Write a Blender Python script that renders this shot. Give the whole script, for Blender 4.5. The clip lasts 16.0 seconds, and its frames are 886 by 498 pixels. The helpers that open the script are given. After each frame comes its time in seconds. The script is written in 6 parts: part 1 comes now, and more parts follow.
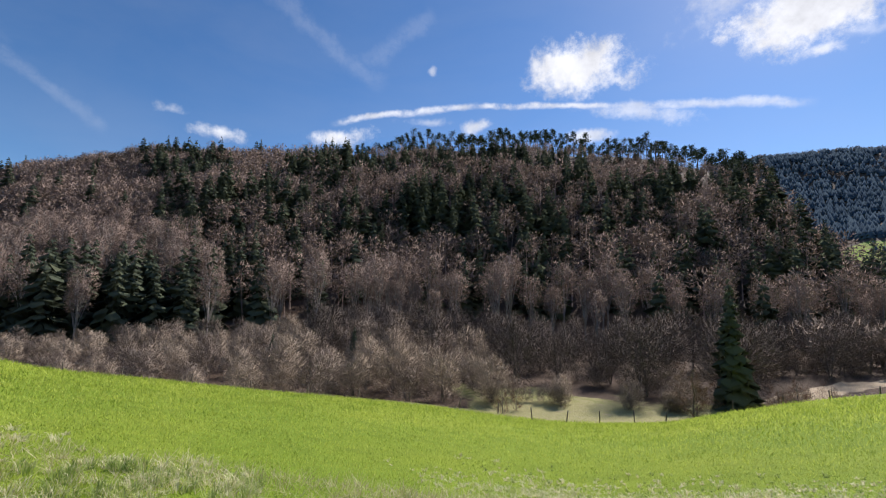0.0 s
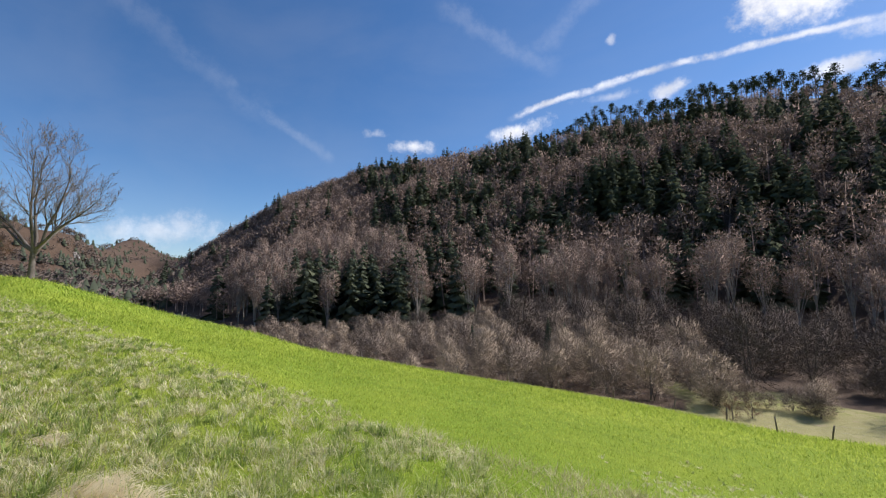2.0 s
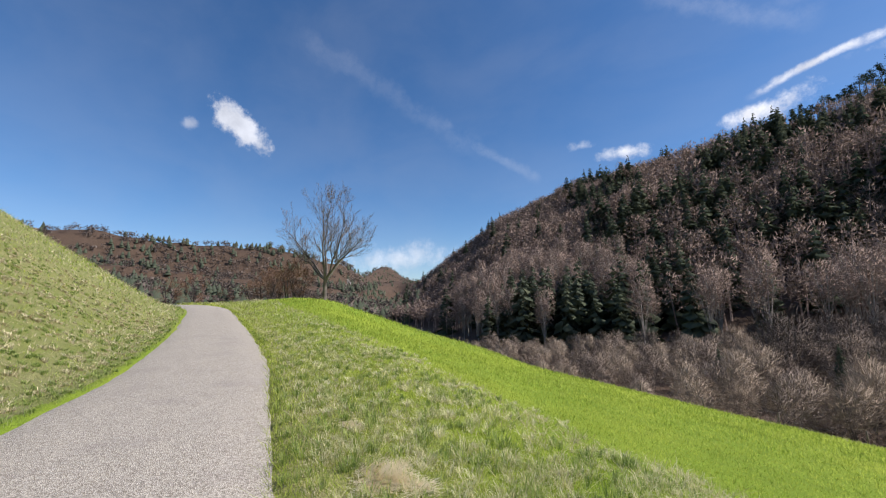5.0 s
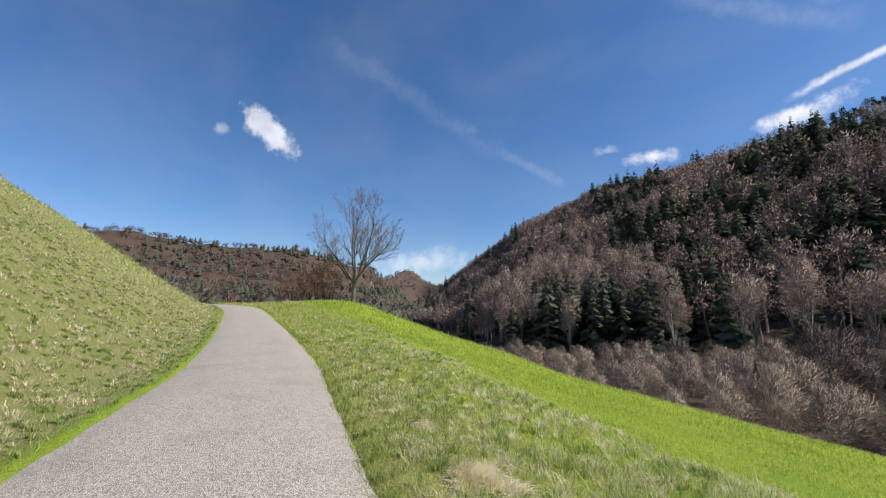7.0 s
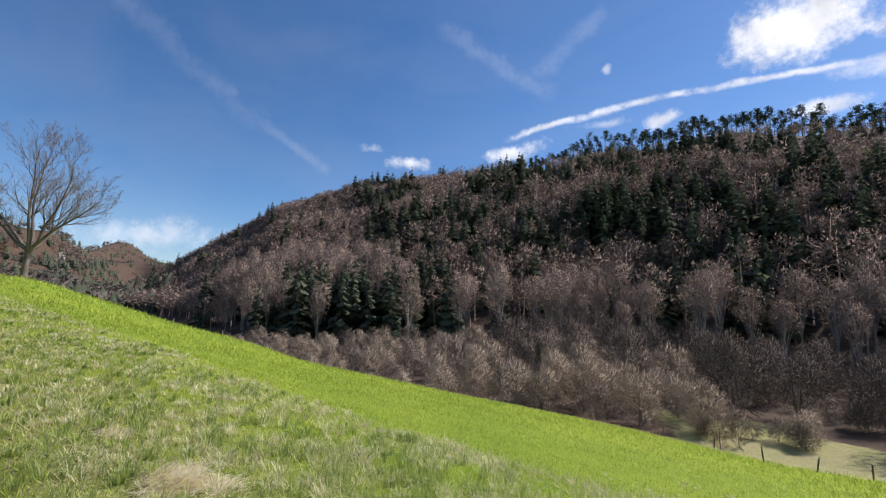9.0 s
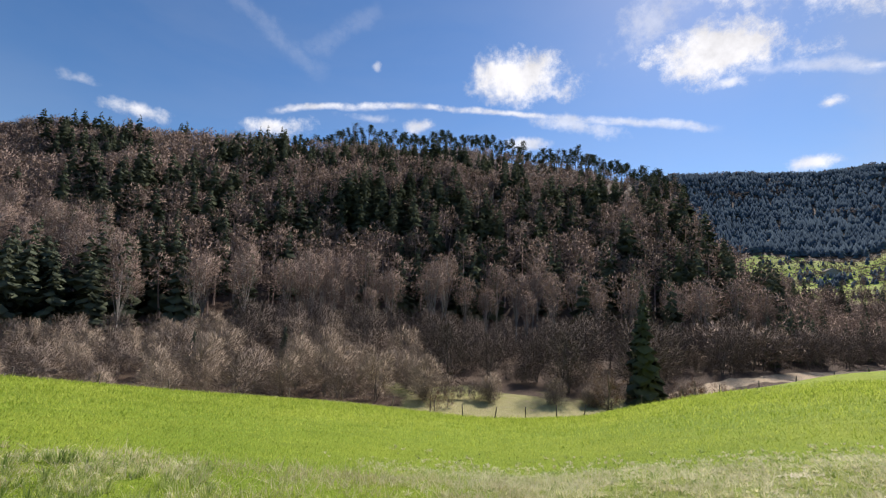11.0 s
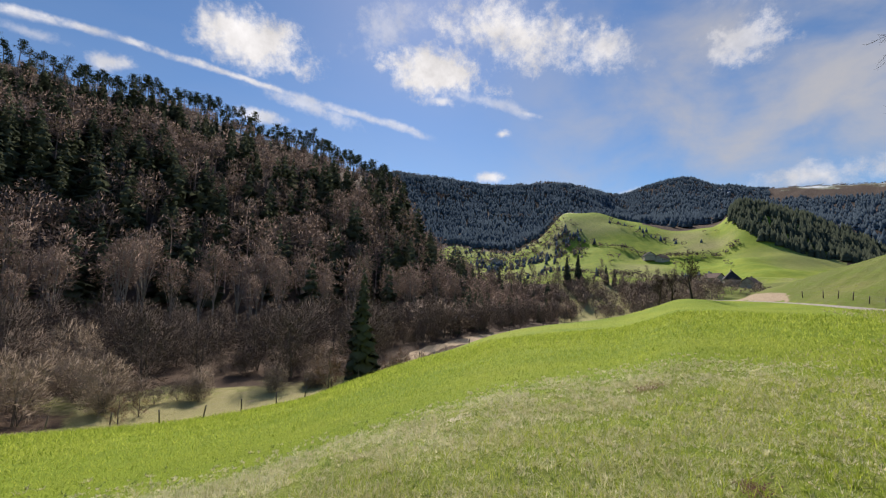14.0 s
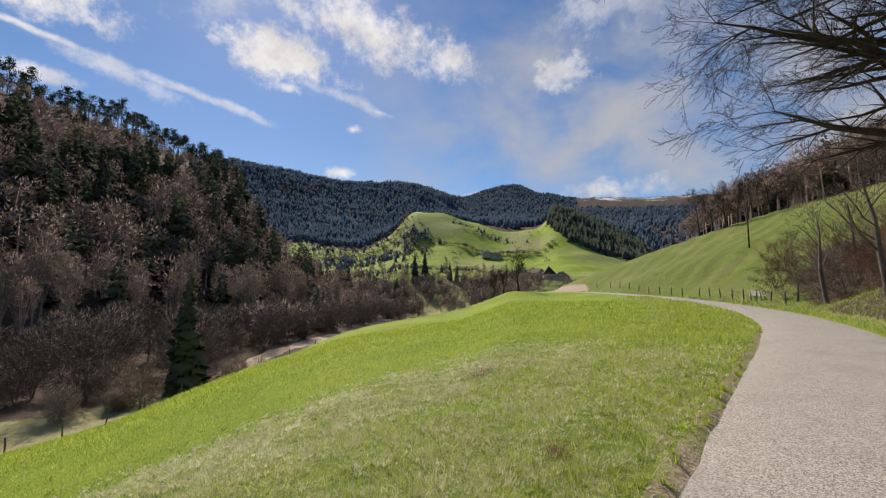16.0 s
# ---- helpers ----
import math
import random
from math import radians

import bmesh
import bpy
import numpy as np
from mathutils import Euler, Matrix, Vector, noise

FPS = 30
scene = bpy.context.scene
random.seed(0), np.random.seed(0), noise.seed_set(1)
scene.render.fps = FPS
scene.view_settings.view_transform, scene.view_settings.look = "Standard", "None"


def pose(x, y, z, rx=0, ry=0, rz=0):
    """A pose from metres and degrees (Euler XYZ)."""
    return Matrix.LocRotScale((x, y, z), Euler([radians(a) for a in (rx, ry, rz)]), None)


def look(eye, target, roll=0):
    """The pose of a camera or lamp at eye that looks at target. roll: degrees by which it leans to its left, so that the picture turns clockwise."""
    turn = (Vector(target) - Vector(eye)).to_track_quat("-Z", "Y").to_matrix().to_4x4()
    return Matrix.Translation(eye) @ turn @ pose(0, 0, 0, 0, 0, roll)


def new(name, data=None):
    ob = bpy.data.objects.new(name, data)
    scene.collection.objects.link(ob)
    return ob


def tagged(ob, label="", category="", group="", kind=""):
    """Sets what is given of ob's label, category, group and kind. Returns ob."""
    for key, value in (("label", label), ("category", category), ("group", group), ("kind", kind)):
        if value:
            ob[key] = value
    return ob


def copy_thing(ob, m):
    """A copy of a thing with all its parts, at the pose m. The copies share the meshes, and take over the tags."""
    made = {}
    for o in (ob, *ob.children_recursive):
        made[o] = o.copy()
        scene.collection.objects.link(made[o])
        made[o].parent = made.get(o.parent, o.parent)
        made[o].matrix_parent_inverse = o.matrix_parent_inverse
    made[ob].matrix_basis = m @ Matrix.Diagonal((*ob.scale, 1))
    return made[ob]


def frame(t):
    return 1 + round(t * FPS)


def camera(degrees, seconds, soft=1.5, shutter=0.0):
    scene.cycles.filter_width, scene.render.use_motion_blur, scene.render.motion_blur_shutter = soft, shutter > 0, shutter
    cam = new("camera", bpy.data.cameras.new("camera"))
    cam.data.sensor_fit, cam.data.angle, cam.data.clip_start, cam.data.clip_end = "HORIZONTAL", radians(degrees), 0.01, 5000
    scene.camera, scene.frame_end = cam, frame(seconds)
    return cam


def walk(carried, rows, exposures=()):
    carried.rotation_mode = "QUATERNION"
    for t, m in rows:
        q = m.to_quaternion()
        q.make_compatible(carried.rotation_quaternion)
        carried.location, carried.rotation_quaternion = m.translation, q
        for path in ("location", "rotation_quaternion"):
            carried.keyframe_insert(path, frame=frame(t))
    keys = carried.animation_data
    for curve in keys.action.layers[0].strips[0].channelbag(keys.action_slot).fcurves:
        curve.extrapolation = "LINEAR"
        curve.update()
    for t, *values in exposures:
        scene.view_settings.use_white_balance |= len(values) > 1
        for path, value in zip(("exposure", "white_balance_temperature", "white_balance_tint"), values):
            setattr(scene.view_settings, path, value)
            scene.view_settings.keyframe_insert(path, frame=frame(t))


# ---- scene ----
cam = camera(93.5, 16.0, soft=1.15)
REACH = 0.4  # the camera is held at arm's length while the carrier turns
TURNS = [
    (0.0, 6.20, -1.19, -0.13),
    (0.5, 5.36, -0.79, 7.44),
    (1.0, 4.87, -0.31, 14.15),
    (1.5, 4.73, 0.26, 19.86),
    (2.0, 4.94, 0.78, 25.36),
    (2.5, 5.24, 1.28, 31.23),
    (3.0, 5.45, 1.63, 37.37),
    (3.5, 5.73, 1.74, 42.79),
    (4.0, 6.20, 1.44, 47.09),
    (4.5, 6.93, 1.16, 50.48),
    (5.0, 7.85, 1.22, 54.06),
    (6.25, 8.75, 0.45, 59.60),
    (7.5, 8.21, -0.38, 51.74),
    (8.0, 7.97, -0.64, 43.63),
    (8.5, 7.66, -0.91, 34.07),
    (9.0, 7.28, -1.63, 23.95),
    (9.5, 6.88, -2.30, 14.29),
    (10.0, 6.55, -2.66, 5.79),
    (12.5, 5.06, -1.77, -27.75),
    (13.0, 5.21, -1.71, -33.88),
    (13.5, 5.40, -1.58, -39.48),
    (14.0, 5.43, -1.48, -44.67),
    (14.5, 5.41, -1.26, -49.67),
    (15.0, 5.31, -0.94, -54.65),
    (15.5, 5.29, -0.52, -59.87),
    (16.0, 5.34, -0.05, -65.03),
    ]
# the carrier steps back from the lane's edge on the way: time, x, y
STEPS = [(0.0, 0.0, 0.0), (5.0, 0.0, 0.0), (6.25, -0.17, -0.35), (7.5, -0.35, -0.7), (8.5, -0.35, -0.7), (10.0, -0.28, -0.64), (12.5, -0.06, -0.40), (16.0, 0.0, -0.28)]


def stood(t):
    return [np.interp(t, [q[0] for q in STEPS], [q[k] for q in STEPS]) for k in (1, 2)]


walk(cam, [(t, pose(stood(t)[0] - REACH * math.sin(radians(yaw)), stood(t)[1] + REACH * math.cos(radians(yaw)), 1.6, 90 + tilt, lean, yaw))
           for t, tilt, lean, yaw in TURNS],
     exposures=[(t, stops, kelvin, 15) for t, stops, kelvin in ((0.0, 0.2, 6350), (3.5, 0.27, 6350), (5.0, 0.25, 6350), (7.5, 0.25, 6350), (9.0, 0.27, 6350),
                                                                (10.0, 0.27, 6400), (12.5, 0.13, 6900), (16.0, -0.03, 6900))])

# ---- light ----
SUN_BEARING, SUN_HEIGHT = 41.0, 40.0


def toward(bearing, height, dist=1.0):
    b, e = radians(bearing), radians(height)
    return Vector((math.sin(b) * math.cos(e), math.cos(b) * math.cos(e), math.sin(e))) * dist


sun_data = bpy.data.lights.new("sun", "SUN")
sun_data.energy, sun_data.angle, sun_data.color = 4.8, radians(0.53), (1.0, 0.95, 0.87)
sun = new("sun", sun_data)
sun.matrix_world = look(toward(SUN_BEARING, SUN_HEIGHT, 300), (0, 0, 0))
scene.view_settings.exposure = 0.0


class Nodes:
    """Short hand for node trees."""

    def __init__(self, tree):
        self.tree = tree
        tree.nodes.clear()

    def add(self, kind, inputs=(), **settings):
        n = self.tree.nodes.new("ShaderNode" + kind)
        if "operation" in settings:
            n.operation = settings["operation"]
        if "use_clamp" in settings:
            n.use_clamp = settings["use_clamp"]
        if "interpolation_type" in settings:
            n.interpolation_type = settings["interpolation_type"]
        if "data_type" in settings:
            n.data_type, n.blend_type = settings["data_type"], settings["blend_type"]
        if "attribute_name" in settings:
            n.attribute_name = settings["attribute_name"]
        if "feature" in settings:
            n.feature = settings["feature"]
        for key, value in dict(inputs).items():
            self.put(n, key, value)
        return n

    def put(self, n, key, value):
        if isinstance(value, bpy.types.NodeSocket):
            self.tree.links.new(value, n.inputs[key])
        else:
            n.inputs[key].default_value = value

    def math(self, op, a, b=0.0, c=0.0, clamp=False):
        n = self.add("Math", {0: a, 1: b, 2: c}, operation=op, use_clamp=clamp)
        return n.outputs[0]

    def vec(self, op, a, b=(0, 0, 0)):
        n = self.add("VectorMath", {0: a, 1: b}, operation=op)
        return n.outputs["Value" if op in ("DOT_PRODUCT", "LENGTH") else 0]

    def step(self, x, low, high):
        n = self.add("MapRange", {0: x, 1: low, 2: high, 3: 0.0, 4: 1.0}, interpolation_type="SMOOTHSTEP")
        return n.outputs[0]

    def noise(self, vector, scale, detail=4.0, rough=0.55, lacun=2.0, distort=0.0):
        n = self.add("TexNoise", {"Vector": vector, "Scale": scale, "Detail": detail, "Roughness": rough,
                                  "Lacunarity": lacun, "Distortion": distort})
        return n.outputs[0]

    def mix(self, fac, a, b, blend="MIX"):
        n = self.add("Mix", {0: fac, 6: a, 7: b}, data_type="RGBA", blend_type=blend)
        return n.outputs[2]


def rgba(c):
    return (c[0], c[1], c[2], 1.0)


world = bpy.data.worlds.new("world")
scene.world = world
world.use_nodes = True
W = Nodes(world.node_tree)
sky = W.add("TexSky")
sky.sky_type, sky.sun_disc = "NISHITA", False
sky.sun_elevation, sky.sun_rotation = radians(SUN_HEIGHT), radians(SUN_BEARING)
sky.altitude, sky.air_density, sky.dust_density, sky.ozone_density = 600.0, 1.0, 0.2, 2.4
heading = W.add("TexCoord").outputs["Generated"]
puff = W.noise(heading, 12.0, 8.0, 0.66)
fine = W.noise(heading, 34.0, 7.0, 0.68)
ragged = W.math("ADD", W.math("MULTIPLY", W.math("SUBTRACT", puff, 0.5), 3.4), W.math("MULTIPLY", W.math("SUBTRACT", fine, 0.5), 2.1))


def cloud(bearing, height, wide, tall, tilt=0.0, thick=1.0, soft=0.95, rag=0.62):
    """How much of a cloud is met in a heading. wide and tall: half sizes in degrees."""
    c = toward(bearing, height)
    side = Vector((c.y, -c.x, 0)).normalized()
    up = side.cross(c)
    a = radians(tilt)
    u, v = side * math.cos(a) + up * math.sin(a), up * math.cos(a) - side * math.sin(a)
    p = W.math("DIVIDE", W.vec("DOT_PRODUCT", heading, u[:]), math.sin(radians(wide)))
    q = W.math("DIVIDE", W.vec("DOT_PRODUCT", heading, v[:]), math.sin(radians(tall)))
    d2 = W.math("ADD", W.math("MULTIPLY", p, p), W.math("MULTIPLY", q, q))
    m = W.math("ADD", W.math("SUBTRACT", 1.0, W.math("SQRT", d2)), W.math("MULTIPLY", ragged, rag))
    front = W.math("GREATER_THAN", W.vec("DOT_PRODUCT", heading, c[:]), 0.0)
    return W.math("MULTIPLY", W.step(m, 0.0, soft), W.math("MULTIPLY", front, thick))


def trail(a, b, width, thick=0.6):
    """A vapour trail between two headings (bearing, height), width in degrees."""
    p, q = toward(*a), toward(*b)
    n = p.cross(q).normalized()
    mid = (p + q).normalized()
    along = n.cross(mid)
    reach = math.sin(p.angle(q) / 2)
    wob = W.math("MULTIPLY", W.math("SUBTRACT", puff, 0.5), 0.05 * width)
    off = W.math("DIVIDE", W.math("ABSOLUTE", W.math("ADD", W.vec("DOT_PRODUCT", heading, n[:]), wob)), math.sin(radians(width)))
    s = W.math("DIVIDE", W.math("ABSOLUTE", W.vec("DOT_PRODUCT", heading, along[:])), reach)
    m = W.math("MULTIPLY", W.math("SUBTRACT", 1.0, W.step(off, 0.1, 1.0)), W.math("SUBTRACT", 1.0, W.step(s, 0.75, 1.05)))
    m = W.math("MULTIPLY", m, W.step(W.math("ADD", fine, puff), 0.6, 1.2))
    front = W.math("GREATER_THAN", W.vec("DOT_PRODUCT", heading, mid[:]), 0.0)
    return W.math("MULTIPLY", m, W.math("MULTIPLY", front, thick))


white = [
    cloud(18.5, 28.6, 7.0, 3.7, -4, 1.0, 0.6, 0.42), cloud(-29.8, 18.8, 3.6, 1.2, 0, 0.85), cloud(-34.3, 20.2, 2.0, 0.9, 0, 0.4),
    cloud(-15.0, 20.3, 5.0, 1.6, 6, 0.95), cloud(-2.3, 23.0, 4.2, 0.8, 0, 0.45), cloud(4.5, 22.6, 3.0, 1.2, 8, 0.8),
    cloud(19.8, 20.6, 3.0, 0.9, 0, 0.75), cloud(25.5, 22.8, 6.5, 1.3, -14, 0.6), cloud(42.5, 28.6, 8.5, 3.8, -12, 1.0, 0.7, 0.55),
    cloud(43.9, 24.9, 2.0, 0.9, 0, 0.8), cloud(55.5, 32.6, 13.0, 4.2, -12, 1.0), cloud(66.0, 29.6, 5.0, 3.0, -20, 0.9),
    cloud(36.0, 33.0, 6.0, 4.0, 30, 0.45, 1.0), cloud(51.2, 15.3, 2.6, 0.9, 0, 0.9), cloud(52.4, 20.8, 1.1, 0.7, 0, 0.9),
    cloud(56.0, 23.2, 2.2, 0.6, -14, 0.6), cloud(81.8, 27.3, 4.2, 3.2, 0, 0.7, 0.7), cloud(87.6, 12.6, 8.0, 1.7, 0, 0.75),
    cloud(69.0, 12.5, 2.2, 0.8, 0, 0.8), cloud(-80.4, 22.3, 4.6, 2.0, -38, 0.8, 0.7), cloud(-86.4, 21.8, 1.0, 0.9, 0, 0.4),
    cloud(-2.1, 29.3, 0.7, 0.8, 0, 0.5), cloud(-60.0, 6.6, 9.0, 2.2, 6, 0.55, 1.1), cloud(88.0, 34.0, 8.0, 4.0, 10, 0.5, 1.0),
]
trails = [
    trail((-16, 22.0), (5, 25.3), 0.55, 0.8), trail((3, 25.2), (24, 23.6), 0.5, 0.85), trail((20, 24.0), (43, 20.2), 0.7, 0.6),
    trail((44, 26.5), (57, 22.8), 0.9, 0.45), trail((-26, 35.5), (-9, 26.5), 1.6, 0.10), trail((-50, 22.0), (-40, 16.5), 0.9, 0.10),
    trail((-2, 36), (-12, 29.0), 1.4, 0.09), trail((-75, 34), (-48, 20.5), 1.8, 0.06),
]
solid = white[0]
for m in white[1:] + trails:
    solid = W.math("MAXIMUM", solid, m)
# thin high veil, denser towards the south-west
stretched = W.vec("MULTIPLY", heading, (1.0, 2.2, 3.4))
streaks = W.noise(stretched, 2.2, 7.0, 0.55, 2.0, 0.25)
veil_side = W.step(W.vec("DOT_PRODUCT", heading, toward(92, 12)[:]), 0.72, 1.0)
veil = W.math("MULTIPLY", W.step(streaks, 0.25, 0.75), W.math("ADD", W.math("MULTIPLY", veil_side, 0.85), 0.08))
body = W.noise(W.vec("ADD", heading, (0.0, 0.0, 0.02)), 16.0, 5.0, 0.6)
bright = W.add("MapRange", {0: body, 1: 0.3, 2: 0.7, 3: 6.2, 4: 9.4}).outputs[0]
cloud_light = W.add("CombineColor", {0: W.math("MULTIPLY", bright, 0.97), 1: bright, 2: W.math("MULTIPLY", bright, 1.03)}).outputs[0]
tint = W.mix(1.0, sky.outputs[0], (0.97, 0.99, 1.03, 1.0), "MULTIPLY")
tone = W.add("HueSaturation", {"Saturation": 1.2, "Color": tint}).outputs[0]
hazy = W.mix(veil, tone, (4.7, 4.9, 5.2, 1.0))
above = W.mix(solid, hazy, cloud_light)
W.add("OutputWorld", {0: W.add("Background", {0: above, 1: 0.103}).outputs[0]})


# ---- materials ----
def material(name, rough=0.85, spec=0.3):
    m = bpy.data.materials.new(name)
    m.use_nodes = True
    n = Nodes(m.node_tree)
    s = n.add("BsdfPrincipled", {"Roughness": rough, "Specular IOR Level": spec})
    n.add("OutputMaterial", {0: s.outputs[0]})
    return m, n, s


def mottled(name, a, b, scale, rough=0.85, spec=0.25, bump=0.0, bump_scale=60.0, fine=0.35, island=0.0, each=0.0, through_light=0.0):
    """A surface of two colours at two scales, with optional relief and variation from piece to piece."""
    m, n, s = material(name, rough, spec)
    at = n.add("NewGeometry")
    where = at.outputs["Position"]
    big = n.noise(where, scale, 3.0)
    small = n.noise(where, scale * 9.0, 4.0)
    f = n.math("ADD", n.math("MULTIPLY", big, 1.0 - fine), n.math("MULTIPLY", small, fine))
    f = n.step(f, 0.34, 0.66)
    if island:
        f = n.math("ADD", f, n.math("MULTIPLY", n.math("SUBTRACT", at.outputs["Random Per Island"], 0.5), island), 0, True)
    if each:
        r = n.add("ObjectInfo").outputs["Random"]
        f = n.math("ADD", f, n.math("MULTIPLY", n.math("SUBTRACT", r, 0.5), each), 0, True)
    n.put(s, "Base Color", n.mix(f, rgba(a), rgba(b)))
    if bump:
        h = n.noise(where, bump_scale, 5.0, 0.6)
        n.put(s, "Normal", n.add("Bump", {"Height": h, "Strength": bump, "Distance": 0.05}).outputs[0])
    return m


def leafy(name, a, b, scale, share=0.45, island=0.9, each=0.0, gloss=0.2):
    """Thin blades that let light through."""
    m, n, s = material(name, 0.6 if gloss > 0.1 else 0.9, gloss)
    at_ = n.add("NewGeometry")
    f = n.math("ADD", n.noise(at_.outputs["Position"], scale, 3.0), n.math("MULTIPLY", n.math("SUBTRACT", at_.outputs["Random Per Island"], 0.5), island), 0, True)
    if each:
        f = n.math("ADD", f, n.math("MULTIPLY", n.math("SUBTRACT", n.add("ObjectInfo").outputs["Random"], 0.5), each), 0, True)
    c = n.mix(f, rgba(a), rgba(b))
    n.put(s, "Base Color", c)
    glow = n.add("BsdfTranslucent", {"Color": c})
    mixed = n.add("MixShader", {0: share, 1: s.outputs[0], 2: glow.outputs[0]})
    for node in m.node_tree.nodes:
        if node.type == "OUTPUT_MATERIAL":
            n.put(node, 0, mixed.outputs[0])
    return m


BARK = mottled("bark", (0.10, 0.085, 0.075), (0.22, 0.19, 0.17), 1.2, bump=0.5, bump_scale=14)
BARK_PALE = mottled("pale_bark", (0.24, 0.22, 0.20), (0.40, 0.37, 0.33), 1.4, bump=0.4, bump_scale=14)
BARK_DARK = mottled("dark_bark", (0.035, 0.028, 0.025), (0.09, 0.075, 0.065), 2.0, bump=0.5, bump_scale=20)
TWIG = leafy("grey_twigs", (0.18, 0.145, 0.122), (0.30, 0.245, 0.205), 0.11, 0.08, 0.3, 0.5, gloss=0.0)
TWIG_PALE = leafy("pale_twigs", (0.30, 0.24, 0.185), (0.46, 0.38, 0.305), 0.10, 0.2, 0.3, 0.4, gloss=0.0)
TWIG_BEECH = leafy("beech_twigs", (0.25, 0.188, 0.158), (0.36, 0.277, 0.232), 0.05, 0.17, 0.12, gloss=0.0)
TWIG_ALDER = leafy("alder_twigs", (0.10, 0.082, 0.073), (0.18, 0.15, 0.132), 0.11, 0.04, 0.25, 0.5, gloss=0.0)
TWIG_FAR = leafy("distant_twigs", (0.14, 0.118, 0.105), (0.235, 0.195, 0.17), 0.012, 0.25, 0.2, gloss=0.0)
TWIG_DARK = mottled("dark_twigs", (0.05, 0.038, 0.034), (0.11, 0.085, 0.075), 0.6, island=0.4, spec=0.0)
TWIG_RED = mottled("reddish_twigs", (0.15, 0.085, 0.06), (0.28, 0.17, 0.12), 0.2, island=0.5, each=0.4, spec=0.0)
NEEDLE = leafy("spruce_needles", (0.066, 0.088, 0.062), (0.165, 0.185, 0.125), 0.05, 0.32, 0.3, gloss=0.0)
NEEDLE_PINE = mottled("pine_needles", (0.035, 0.052, 0.024), (0.085, 0.105, 0.05), 0.08, rough=0.7, island=0.6, spec=0.02)
# blue-grey in the needle colour stands in for haze over the far range
NEEDLE_HAZE = mottled("hazed_needles", (0.065, 0.092, 0.118), (0.098, 0.132, 0.160), 0.01, rough=0.8, island=0.15, spec=0.0)


def ground_material():
    m, n, s = material("meadow_ground", 0.9, 0.15)
    where = n.add("NewGeometry").outputs["Position"]
    mask = n.add("SeparateColor", {0: n.add("Attribute", attribute_name="cover").outputs["Color"]})
    straw, litter, snow = mask.outputs[0], mask.outputs[1], mask.outputs[2]
    broad = n.noise(where, 0.09, 4.0)
    clump = n.noise(where, 1.3, 4.0, 0.6)
    blade = n.noise(n.vec("MULTIPLY", where, (1.0, 1.0, 0.4)), 22.0, 4.0, 0.65)
    lush = n.mix(n.step(broad, 0.35, 0.68), rgba((0.215, 0.315, 0.026)), rgba((0.315, 0.385, 0.038)))
    lush = n.mix(n.math("MULTIPLY", n.step(clump, 0.42, 0.75), 0.4), lush, rgba((0.13, 0.20, 0.022)))
    lush = n.mix(n.math("MULTIPLY", n.step(blade, 0.45, 0.8), 0.55), lush, rgba((0.36, 0.42, 0.08)))
    dry = n.mix(n.step(blade, 0.3, 0.7), rgba((0.20, 0.19, 0.07)), rgba((0.53, 0.47, 0.24)))
    dry = n.mix(n.math("MULTIPLY", n.step(clump, 0.4, 0.65), 0.6), dry, rgba((0.19, 0.24, 0.038)))
    f = n.step(n.math("ADD", straw, n.math("MULTIPLY", n.math("SUBTRACT", clump, 0.5), 0.9)), 0.25, 0.85)
    c = n.mix(f, lush, dry)
    worn = n.add("Attribute", attribute_name="grazed").outputs["Fac"]
    olive = n.mix(n.step(clump, 0.35, 0.7), rgba((0.115, 0.165, 0.028)), rgba((0.20, 0.225, 0.055)))
    olive = n.mix(n.math("MULTIPLY", n.step(broad, 0.5, 0.7), 0.5), olive, rgba((0.27, 0.25, 0.10)))
    c = n.mix(n.math("MULTIPLY", worn, n.step(n.math("ADD", blade, clump), 0.55, 1.1)), c, olive)
    leaf = n.mix(n.step(blade, 0.35, 0.7), rgba((0.055, 0.038, 0.027)), rgba((0.15, 0.10, 0.07)))
    c = n.mix(n.step(n.math("ADD", litter, n.math("MULTIPLY", n.math("SUBTRACT", clump, 0.5), 0.5)), 0.35, 0.65), c, leaf)
    c = n.mix(n.step(n.math("ADD", snow, n.math("MULTIPLY", n.math("SUBTRACT", broad, 0.5), 0.6)), 0.4, 0.6), c, rgba((0.85, 0.87, 0.9)))
    scar = n.add("Attribute", attribute_name="earth").outputs["Fac"]
    soil = n.mix(n.step(blade, 0.3, 0.7), rgba((0.36, 0.27, 0.17)), rgba((0.58, 0.46, 0.32)))
    c = n.mix(n.step(n.math("ADD", scar, n.math("MULTIPLY", n.math("SUBTRACT", clump, 0.5), 0.7)), 0.35, 0.6), c, soil)
    n.put(s, "Base Color", c)
    h = n.math("ADD", n.math("MULTIPLY", blade, 0.5), clump)
    n.put(s, "Normal", n.add("Bump", {"Height": h, "Strength": 0.9, "Distance": 0.16}).outputs[0])
    return m


